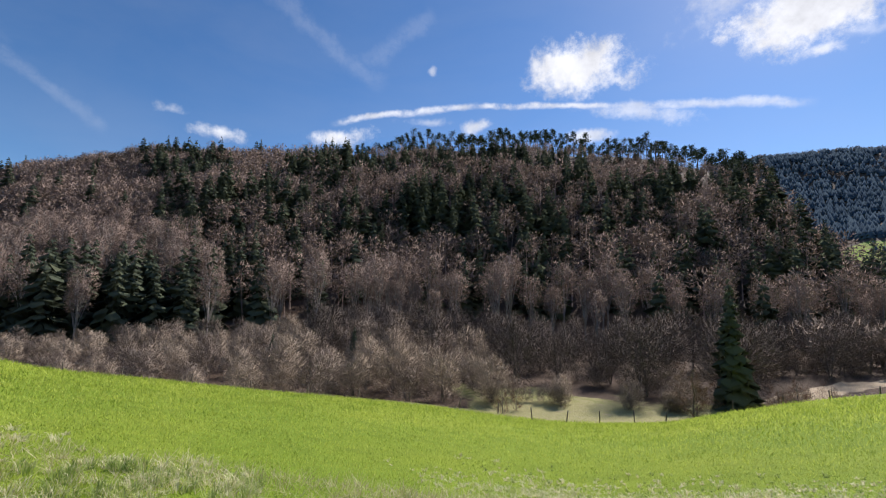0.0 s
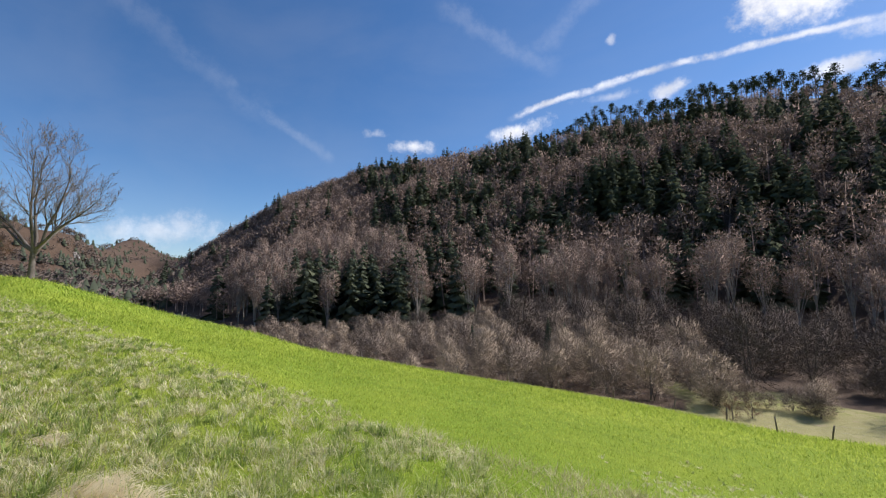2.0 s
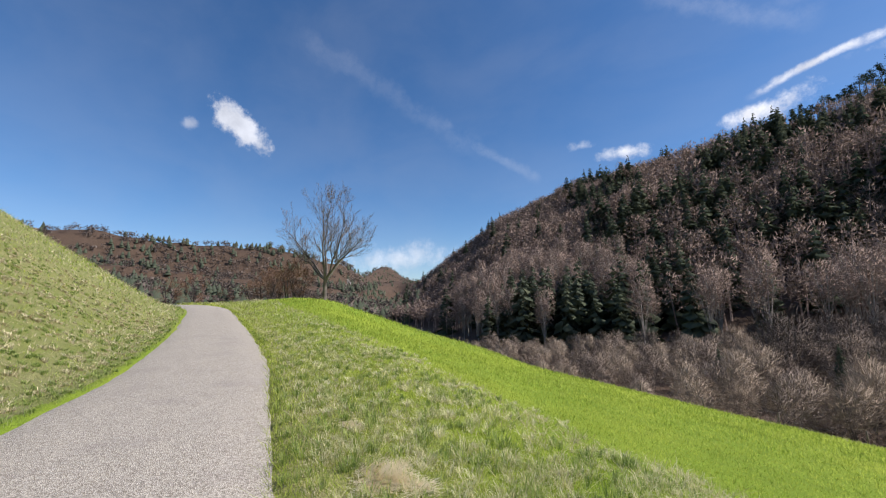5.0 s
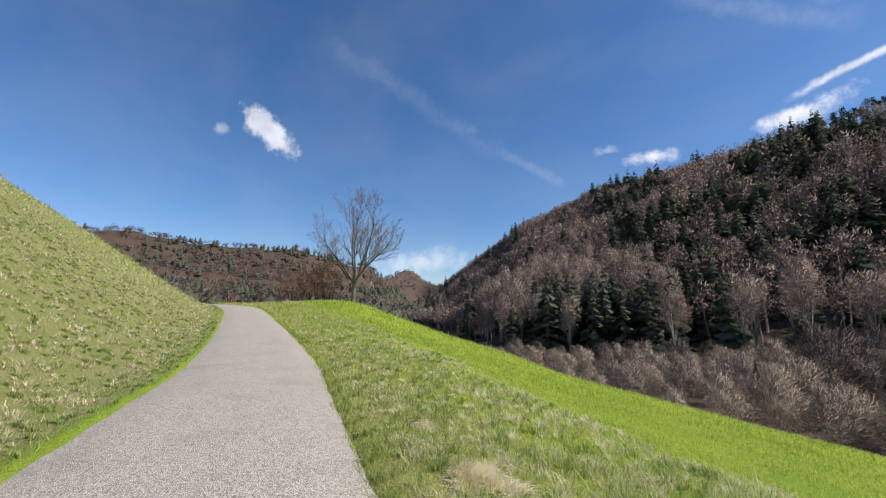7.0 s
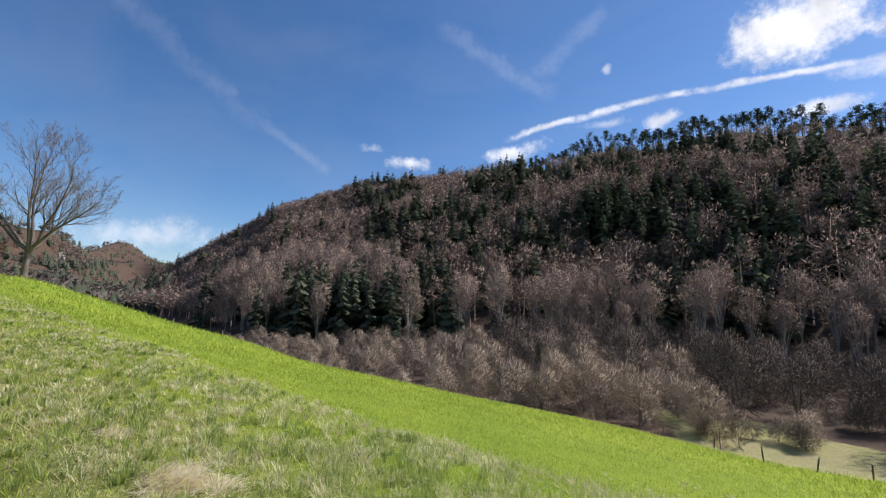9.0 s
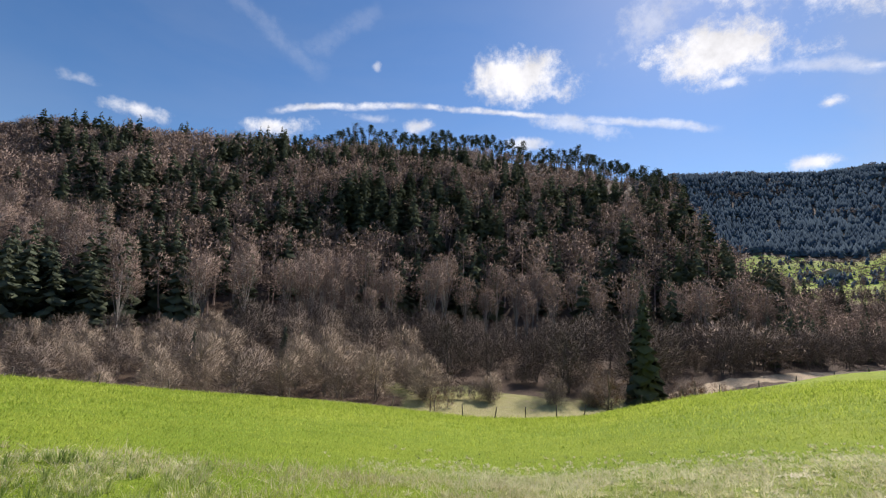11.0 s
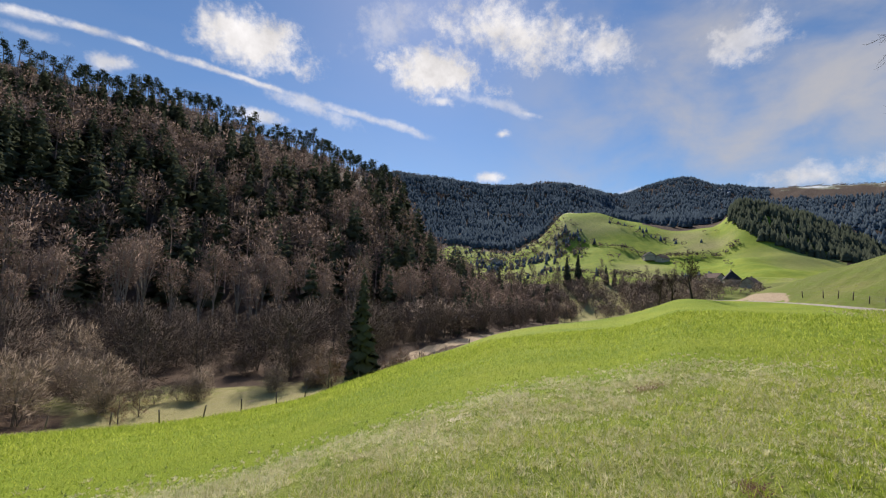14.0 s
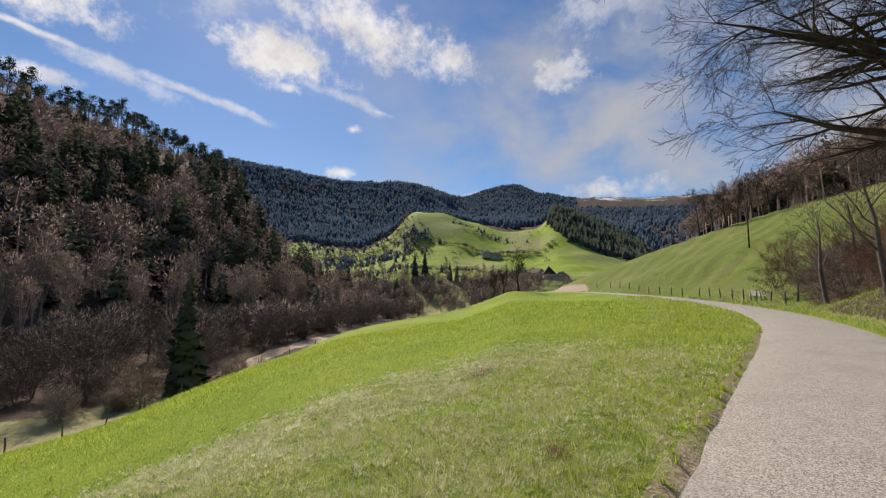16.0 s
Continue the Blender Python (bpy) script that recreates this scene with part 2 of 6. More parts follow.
def asphalt_material():
    m, n, s = material("worn_asphalt", 0.88, 0.3)
    where = n.add("NewGeometry").outputs["Position"]
    stone = n.add("TexVoronoi", {"Vector": where, "Scale": 82.0}, feature="F1")
    speck = n.step(n.add("SeparateColor", {0: stone.outputs["Color"]}).outputs[0], 0.0, 1.0)
    patch = n.noise(where, 0.7, 5.0, 0.6)
    grain = n.noise(where, 26.0, 4.0)
    c = n.mix(speck, rgba((0.225, 0.192, 0.15)), rgba((0.60, 0.54, 0.45)))
    c = n.mix(n.math("MULTIPLY", n.step(patch, 0.48, 0.72), 0.4), c, rgba((0.27, 0.235, 0.21)))
    c = n.mix(n.math("MULTIPLY", n.step(grain, 0.5, 0.75), 0.3), c, rgba((0.45, 0.42, 0.39)))
    n.put(s, "Base Color", c)
    n.put(s, "Normal", n.add("Bump", {"Height": stone.outputs["Distance"], "Strength": 0.6, "Distance": 0.012}).outputs[0])
    return m


GROUND = ground_material()
ASPHALT = asphalt_material()
GRASS = leafy("grass_blades", (0.19, 0.29, 0.026), (0.64, 0.70, 0.14), 0.5, 0.52)
GRASS_DEEP = leafy("tussock_blades", (0.17, 0.26, 0.055), (0.52, 0.58, 0.20), 0.8, 0.5)
STRAW = leafy("straw_blades", (0.36, 0.31, 0.15), (0.88, 0.80, 0.54), 0.6, 0.35)
# pale straw again, its colours raised for the sun it catches
STRAW_SUNLIT = leafy("sunlit_straw", (0.50, 0.47, 0.22), (0.92, 0.88, 0.62), 0.9, 0.5)
HAY = leafy("bleached_straw", (0.72, 0.63, 0.42), (0.95, 0.88, 0.66), 1.6, 0.4)
POST = mottled("weathered_wood", (0.10, 0.08, 0.065), (0.24, 0.20, 0.17), 3.0, bump=0.4, bump_scale=30, each=0.5)
EARTH = mottled("bare_earth", (0.30, 0.22, 0.14), (0.52, 0.41, 0.28), 0.8, bump=0.6, bump_scale=6)
ROCK = mottled("pale_limestone", (0.22, 0.21, 0.19), (0.40, 0.38, 0.35), 0.1, bump=0.6, bump_scale=1.5)
WATER = mottled("shallow_water", (0.045, 0.05, 0.04), (0.09, 0.09, 0.07), 0.6, rough=0.12, spec=0.5, bump=0.15, bump_scale=3)
PLASTER = mottled("plaster", (0.34, 0.31, 0.27), (0.48, 0.45, 0.40), 0.6)
ROOF = mottled("roof_tiles", (0.10, 0.07, 0.06), (0.20, 0.13, 0.10), 1.5, bump=0.5, bump_scale=5)
SLATE = mottled("dark_roof", (0.03, 0.03, 0.035), (0.07, 0.07, 0.075), 1.5, bump=0.5, bump_scale=5)
PANE = mottled("window_glass", (0.02, 0.025, 0.03), (0.05, 0.055, 0.06), 2.0, rough=0.1, spec=0.6)
WHITE_PAINT = mottled("white_paint", (0.70, 0.70, 0.68), (0.82, 0.82, 0.80), 5.0, rough=0.5)
STEEL = mottled("galvanised_steel", (0.30, 0.31, 0.32), (0.42, 0.43, 0.44), 6.0, rough=0.45)


# ---- mesh helpers ----
def rounded(V, middle, up=0.25, flat=0.8):
    """Directions that point out of a crown, one for each corner."""
    N = np.asarray(V, np.float64).reshape(-1, 3) - np.asarray(middle)
    N[:, 2] *= flat
    N /= np.linalg.norm(N, axis=1)[:, None] + 1e-6
    N[:, 2] += up
    return N / (np.linalg.norm(N, axis=1)[:, None] + 1e-6)


def mesh_of(name, V, F, mat, smooth=False, N=None):
    """A mesh from arrays of corners and of triangles. N: the way each corner faces, for foliage."""
    if N is not None:
        V, F = np.asarray(V, np.float64).reshape(-1, 3), np.asarray(F).reshape(-1, 3).copy()
        g = np.cross(V[F[:, 1]] - V[F[:, 0]], V[F[:, 2]] - V[F[:, 0]])
        wrong = (g * N[F[:, 0]]).sum(1) < 0
        F[wrong] = F[wrong][:, ::-1]
        smooth = True
    V, F = np.asarray(V, np.float32).reshape(-1, 3), np.asarray(F, np.int32).reshape(-1, 3)
    me = bpy.data.meshes.new(name)
    me.vertices.add(len(V))
    me.vertices.foreach_set("co", V.ravel())
    me.loops.add(F.size)
    me.loops.foreach_set("vertex_index", F.ravel())
    me.polygons.add(len(F))
    me.polygons.foreach_set("loop_start", np.arange(0, F.size, 3, dtype=np.int32))
    me.polygons.foreach_set("use_smooth", np.full(len(F), smooth))
    me.update(calc_edges=True)
    me.materials.append(mat)
    if N is not None:
        me.normals_split_custom_set_from_vertices(np.asarray(N, np.float32).tolist())
    return me


def part(name, me, parent=None, label=""):
    ob = new(name, me)
    if parent is not None:
        ob.parent = parent
    if label:
        tagged(ob, label)
    return ob


class Shape:
    """Gathers corners and triangles."""

    def __init__(self):
        self.V, self.F = [], []

    def tube(self, points, radii, sides=5, cap=True):
        base = len(self.V)
        for i, p in enumerate(points):
            p = Vector(p)
            d = (Vector(points[min(i + 1, len(points) - 1)]) - Vector(points[max(i - 1, 0)])).normalized()
            a = d.cross(Vector((0.31, 0.87, 0.13)))
            a = a.normalized() if a.length > 1e-4 else d.orthogonal().normalized()
            b = d.cross(a)
            for k in range(sides):
                w = 2 * math.pi * k / sides
                self.V.append((p + (a * math.cos(w) + b * math.sin(w)) * radii[i])[:])
        for i in range(len(points) - 1):
            for k in range(sides):
                q, r = base + i * sides + k, base + i * sides + (k + 1) % sides
                self.F += [(q, r, r + sides), (q, r + sides, q + sides)]
        if cap:
            for end in (0, len(points) - 1):
                o = base + end * sides
                for k in range(1, sides - 1):
                    self.F.append((o, o + k, o + k + 1) if end else (o, o + k + 1, o + k))

    def sliver(self, p, q, width, side):
        o = len(self.V)
        self.V += [(p + side * width)[:], (p - side * width)[:], q[:]]
        self.F.append((o, o + 1, o + 2))

    def box(self, lo, hi, m=None):
        o = len(self.V)
        for z in (lo[2], hi[2]):
            for x, y in ((lo[0], lo[1]), (hi[0], lo[1]), (hi[0], hi[1]), (lo[0], hi[1])):
                v = Vector((x, y, z))
                self.V.append((m @ v if m else v)[:])
        for a, b, c, d in ((3, 2, 1, 0), (4, 5, 6, 7), (0, 1, 5, 4), (1, 2, 6, 5), (2, 3, 7, 6), (3, 0, 4, 7)):
            self.F += [(o + a, o + b, o + c), (o + a, o + c, o + d)]

    def mesh(self, name, mat, smooth=False, N=None):
        return mesh_of(name, self.V, self.F, mat, smooth, N)


def scatter_mesh(name, templates, places, mat, soft=True):
    """One mesh of many copies: places are (template, x, y, z, turn, wide, tall)."""
    Vs, Fs, Ns, o = [], [], [], 0
    for k, x, y, z, turn, wide, tall in places:
        V, F, N = templates[k]
        c, s = math.cos(turn), math.sin(turn)
        P = np.empty_like(V)
        P[:, 0] = (V[:, 0] * c - V[:, 1] * s) * wide + x
        P[:, 1] = (V[:, 0] * s + V[:, 1] * c) * wide + y
        P[:, 2] = V[:, 2] * tall + z
        Q = np.empty_like(N)
        Q[:, 0], Q[:, 1], Q[:, 2] = N[:, 0] * c - N[:, 1] * s, N[:, 0] * s + N[:, 1] * c, N[:, 2]
        Ns.append(Q)
        Vs.append(P)
        Fs.append(F + o)
        o += len(V)
    return mesh_of(name, np.concatenate(Vs), np.concatenate(Fs), mat, True, np.concatenate(Ns)) if soft else mesh_of(name, np.concatenate(Vs), np.concatenate(Fs), mat)


# ---- the lie of the land ----
# valley-side edge of the lane: x, y, z
LANE = [(-130, -75, 3.2), (-95, -32, 2.9), (-72, -6, 2.6), (-58, 4.6, 2.4), (-45, 6.8, 1.95), (-28, 5.4, 0.85), (-14.3, 3.5, 0.22), (-8.5, 2.25, 0.08),
        (-3.9, 1.2, 0.0), (0, 0.42, 0.0), (3.8, -0.25, 0.0), (9.7, -1.75, 0.0), (16.5, -3.5, 0.0), (25, -5.2, 0.0), (36, -5.7, 0.1),
        (50, -3.7, 0.3), (65, 0.6, 0.52), (85, 9, 0.75), (100, 19.0, 0.7), (110, 24.4, 0.55), (122, 28.5, 0.2), (136, 31.5, -0.4)]
LANE_WIDTH = 3.3


def spline(points, steps):
    """A smooth line through points."""
    P = [np.array(p, float) for p in points]
    out = []
    for i in range(len(P) - 1):
        a, b, c, d = P[max(i - 1, 0)], P[i], P[i + 1], P[min(i + 2, len(P) - 1)]
        for k in range(steps):
            t = k / steps
            out.append(0.5 * (2 * b + (c - a) * t + (2 * a - 5 * b + 4 * c - d) * t * t + (3 * b - 3 * c + d - a) * t ** 3))
    out.append(P[-1])
    return np.array(out)


EDGE = spline(LANE, 12)
_t = np.gradient(EDGE[:, :2], axis=0)
_t /= np.linalg.norm(_t, axis=1)[:, None]
UPHILL = np.stack([_t[:, 1], -_t[:, 0]], 1)
MIDDLE = EDGE.copy()
MIDDLE[:, :2] += UPHILL * LANE_WIDTH / 2


def beside_lane(x, y):
    """Distance from the lane's middle (negative: uphill of it), and the lane's height there."""
    p = np.stack([np.ravel(x), np.ravel(y)], 1)
    u, z = np.empty(len(p)), np.empty(len(p))
    for s in range(0, len(p), 20000):
        q = p[s:s + 20000]
        d = ((q[:, None, :] - MIDDLE[None, :, :2]) ** 2).sum(2)
        k = d.argmin(1)
        away = ((q - MIDDLE[k, :2]) * UPHILL[k]).sum(1)
        u[s:s + 20000] = -np.sign(away + 1e-9) * np.sqrt(d[np.arange(len(q)), k])
        z[s:s + 20000] = MIDDLE[k, 2]
    return u.reshape(np.shape(x)), z.reshape(np.shape(x))


# lines of the land by bearing: bearing, distance, height (the bearing turns right from the valley's cross direction)
RIM = [(-180, 60, 6), (-110, 60, 4.0), (-90, 58, 3.6), (-80, 56, 2.6), (-73, 56, 2.3), (-69.5, 55, 1.9), (-63.7, 55, 0.1), (-56.7, 54, -2.2), (-49.4, 52, -4.0),
       (-41.8, 50, -6.0), (-34.4, 48, -7.0), (-20.5, 46, -8.6), (-4.3, 45, -9.8), (9.1, 45, -10.7), (16.2, 46, -11.1), (25.9, 49, -10.9),
       (34.4, 54, -9.8), (41.4, 58, -8.4), (46, 60, -7.4), (52.7, 68, -5.9), (57, 74, -5.35), (62.4, 80, -4.75), (67.3, 86, -3.9), (69.5, 90, -3.1), (71.6, 92, -1.9), (74, 93.5, -0.4), (75.4, 94, -0.05), (82, 112, 0.2), (95, 120, 0.5), (180, 60, 6)]
FLOOR = [(-180, -2), (-95, 1.0), (-80, -4), (-65, -9), (-50, -11.5), (0, -11.8), (40, -11.8), (60, -12.0), (68, -11), (75, -4), (82, 1.5), (95, 4), (180, 6)]
FOOT = [(-180, 200), (-100, 300), (-75, 330), (-62, 330), (-57, 240), (-52, 160), (-46, 122), (-36, 112), (-20, 108), (0, 105), (25, 108), (38, 125), (46, 165), (55, 205),
        (65, 225), (75, 225), (100, 330), (180, 200)]
CREST = [(-180, 420, 100), (-110, 640, 60), (-90, 620, 34), (-78, 600, 24), (-66, 620, 8), (-62, 640, -4), (-59, 660, 15), (-55, 640, 45), (-50.5, 610, 77), (-46, 560, 98), (-41, 520, 112), (-33, 470, 121),
         (-25, 440, 118), (-18, 420, 121), (-7, 405, 133), (1, 400, 137), (9, 395, 136), (17, 385, 125), (24, 370, 111), (30, 355, 97), (36, 335, 79),
         (38.2, 325, 66), (40, 320, 44), (44, 312, 20), (48, 305, 9), (54, 300, 6), (65, 300, 7), (75, 310, 8), (85, 330, 12), (100, 440, 20), (130, 420, 90), (180, 420, 100)]
PASTURE = [(-180, 700, 130), (-105, 760, 86), (-90, 760, 70), (-78, 760, 50), (-66, 900, 40), (-60, 1500, 92), (-52, 900, 40), (-20, 700, 60), (30, 800, 80), (40, 760, 40), (46, 740, 72), (52, 720, 62), (57, 730, 84),
           (61.6, 740, 138), (66, 720, 126), (70, 700, 106), (74, 690, 92), (78, 700, 98), (80.5, 720, 130), (82.5, 720, 122), (85, 720, 106), (88.4, 720, 80), (90.5, 720, 60), (93, 720, 40), (100, 720, 60), (180, 700, 130)]
RANGE = [(-180, 1200, 240), (-98, 1000, 152), (-93.7, 1000, 154), (-88.6, 980, 140), (-83, 960, 132), (-78.5, 960, 134), (-74, 960, 126), (-68, 1000, 103), (-65, 1400, 110),
         (-62, 2300, 222), (-59, 2200, 150), (-56, 2000, 120), (-30, 1500, 150), (25, 1450, 380), (36.6, 1450, 390), (43.5, 1450, 378), (52, 1480, 358), (60, 1500, 366),
         (64.7, 1600, 358), (67.9, 2000, 420), (71, 2300, 520), (75, 2300, 545), (78.7, 2300, 490), (83, 2600, 520), (92, 2600, 492), (100, 2600, 480), (180, 1200, 240)]


# how high the slope above the lane grows, by bearing
SHOULDER = [(-180, 120), (60, 0.5), (78, 0.5), (80, 1.0), (81.3, 4.5), (85, 10.5), (88.3, 15), (94.7, 22), (100.4, 29), (105.5, 34), (115, 48), (130, 90), (180, 120)]


def along(line, bearing, column):
    """A smooth (monotone cubic) reading of a line of the land."""
    X = np.array([p[0] for p in line], float)
    Y = np.array([p[column] for p in line], float)
    h = np.diff(X)
    d = np.diff(Y) / h
    m = np.zeros(len(X))
    same = d[1:] * d[:-1] > 0
    w1, w2 = 2 * h[1:] + h[:-1], h[1:] + 2 * h[:-1]
    with np.errstate(divide="ignore", invalid="ignore"):
        m[1:-1] = np.where(same, (w1 + w2) / (w1 / d[:-1] + w2 / d[1:]), 0.0)
    k = np.clip(np.searchsorted(X, bearing) - 1, 0, len(X) - 2)
    t = (bearing - X[k]) / h[k]
    return ((2 * t ** 3 - 3 * t ** 2 + 1) * Y[k] + (t ** 3 - 2 * t ** 2 + t) * h[k] * m[k]
            + (-2 * t ** 3 + 3 * t ** 2) * Y[k + 1] + (t ** 3 - t ** 2) * h[k] * m[k + 1])


def smooth(t):
    t = np.clip(t, 0, 1)
    return t * t * (3 - 2 * t)


def ripple(x, y, size, seed=0.0):
    """Cheap waves that pass for uneven ground, between about -1 and 1."""
    x, y = x / size + seed, y / size - seed * 0.7
    return (np.sin(x * 2.1 + 1.3 * np.sin(y * 1.7 + seed)) + np.sin(y * 2.7 + 1.1 * np.sin(x * 2.3 - seed)) + np.sin((x + y) * 4.3 + seed * 3) * 0.5) / 2.5


def land(x, y):
    """Height of the ground."""
    x, y = np.asarray(x, float), np.asarray(y, float)
    r = np.hypot(x, y)
    b = np.degrees(np.arctan2(x, y))
    rim, rim_z, floor_z = along(RIM, b, 1), along(RIM, b, 2), along(FLOOR, b, 1)
    foot = along(FOOT, b, 1)
    crest, crest_z = along(CREST, b, 1), along(CREST, b, 2)
    past, past_z = along(PASTURE, b, 1), along(PASTURE, b, 2)
    far, far_z = along(RANGE, b, 1), along(RANGE, b, 2)
    drop = np.maximum(rim_z - floor_z, 0)
    R = np.stack([0 * r, rim * 0.3, rim * 0.65, rim, rim + 4 + drop * 1.3, np.maximum(foot, rim + 14 + drop * 1.6), foot + (crest - foot) * 0.45, crest, crest + 60,
                  crest + (past - crest) * 0.55, past, past + (far - past) * 0.3, past + (far - past) * 0.62, far, far + 500, 0 * r + 5200])
    slope = crest_z - floor_z
    dip = np.minimum(crest_z - 25, np.maximum(floor_z, -12)) * 0.5 + np.minimum(past_z, crest_z) * 0.2
    low = np.minimum(dip, past_z - 6)
    opened = smooth((b - 45) / 5)
    low = low + (crest_z + (past_z - crest_z) * 0.3 - low) * opened
    behind = past_z - 14
    Z = np.stack([0 * r, rim_z * 0.27, rim_z * 0.62, rim_z, floor_z, floor_z, floor_z + slope * 0.46, crest_z, crest_z - 12 + 14 * opened,
                  low, past_z, np.maximum(behind, far_z * 0.36), far_z * 0.645, far_z, far_z - 90, far_z * 0 + 60])
    z = np.zeros_like(r)
    D = np.diff(Z, axis=0) / np.diff(R, axis=0)
    M = np.zeros_like(Z)
    ok = D[1:] * D[:-1] > 0
    with np.errstate(divide="ignore", invalid="ignore"):
        M[1:-1] = np.where(ok, 2 * D[1:] * D[:-1] / (D[1:] + D[:-1]), 0)
    M[0] = D[0]
    M[3] = (D[2] + D[3]) / 2
    for k in range(len(R) - 1):
        h = R[k + 1] - R[k]
        t = (r - R[k]) / h
        inside = (t >= 0) & (t <= 1)
        t = np.clip(t, 0, 1)
        v = ((2 * t ** 3 - 3 * t ** 2 + 1) * Z[k] + (t ** 3 - 2 * t ** 2 + t) * h * M[k]
             + (-2 * t ** 3 + 3 * t ** 2) * Z[k + 1] + (t ** 3 - t ** 2) * h * M[k + 1])
        z = np.where(inside, v, z)
    z = np.where(r > 5200, 60, z)
    z = z + ripple(x, y, 34.0, 2.0) * 4.0 * smooth((r - foot - 10) / 120)
    u, lane_z = beside_lane(x, y)
    half = LANE_WIDTH / 2
    # valley side: from the lane's edge into the meadow
    z = lane_z + (z - lane_z) * smooth((u - half + 0.3) / 9.0) + np.where(r < 200, 0, 1) * (z - lane_z) * (1 - smooth((u - half + 0.3) / 9.0))
    # uphill side: the bank
    out = np.maximum(-u - half - 0.5 - 4.2 * smooth((x - 34) / 10) * (1 - smooth((x - 72) / 16)), 0)
    steep = 0.72 + (0.46 - 0.72) * smooth((x + 5) / 45)
    grown = steep * (np.sqrt(out * out + 1.2) - 1.095)
    high = 150 * (1 - np.exp(-grown / 150))
    cap = along(SHOULDER, b, 1)
    high = np.where(b > 60, cap * (1 - np.exp(-(high / cap) - 0.5 * (high / cap) ** 2)), high)
    terrace = ripple(x, y, 5.0, 1.0) * 0.12 * smooth(out / 4) + 0.16 * np.sin(grown * 4.2 + ripple(x, y, 9, 4)) * smooth((x - 40) / 20) * smooth(out / 8)
    bank = lane_z + high + terrace
    fade = smooth((x + 96) / 40) * (1 - smooth((r - 260) / 240)) * np.where((b > 0) & (b < 97), 1 - smooth((r - 125) / 60) * smooth((97 - b) / 4), 1) * np.where(b > 0, smooth((b - 77.5) / 4), 1)
    z = np.where(u < 0, np.where((u < -half) | (r > 150), z + fade * (bank - z), lane_z), z)
    z = z - 0.07 * (1 - smooth((np.abs(u) - half + 0.05) / 0.25)) * np.where(r < 240, 1, 0)
    return z + ripple(x, y, 2.6, 5.0) * 0.03 * smooth((u - 2.2) / 2)


def height(x, y):
    return float(land(np.array([x], float), np.array([y], float))[0])


def at(bearing, dist):
    return dist * math.sin(radians(bearing)), dist * math.cos(radians(bearing))


def in_wood(x, y):
    """Where the ground lies under trees."""
    r, b = np.hypot(x, y), np.degrees(np.arctan2(x, y))
    u, _ = beside_lane(x, y)
    foot, crest, past, far = along(FOOT, b, 1), along(CREST, b, 1), along(PASTURE, b, 1), along(RANGE, b, 1)
    slope = (r > foot - 8) & (r < crest + 150) & (b > -62) & (b < 47)
    left = (r > 80) & (b < -58) & (b > -125)
    south = (r > past * 1.03) & (b > 20) & (b < 100)
    east = (u < -64) & (b > 92) & (b < 150) & (r > 60)
    cone = (b > 78.8) & (b < 93) & (r > 520) & (r < past * 1.05) & (r > 900 - (b - 78.8) * 34)
    return slope | left | south | east | cone


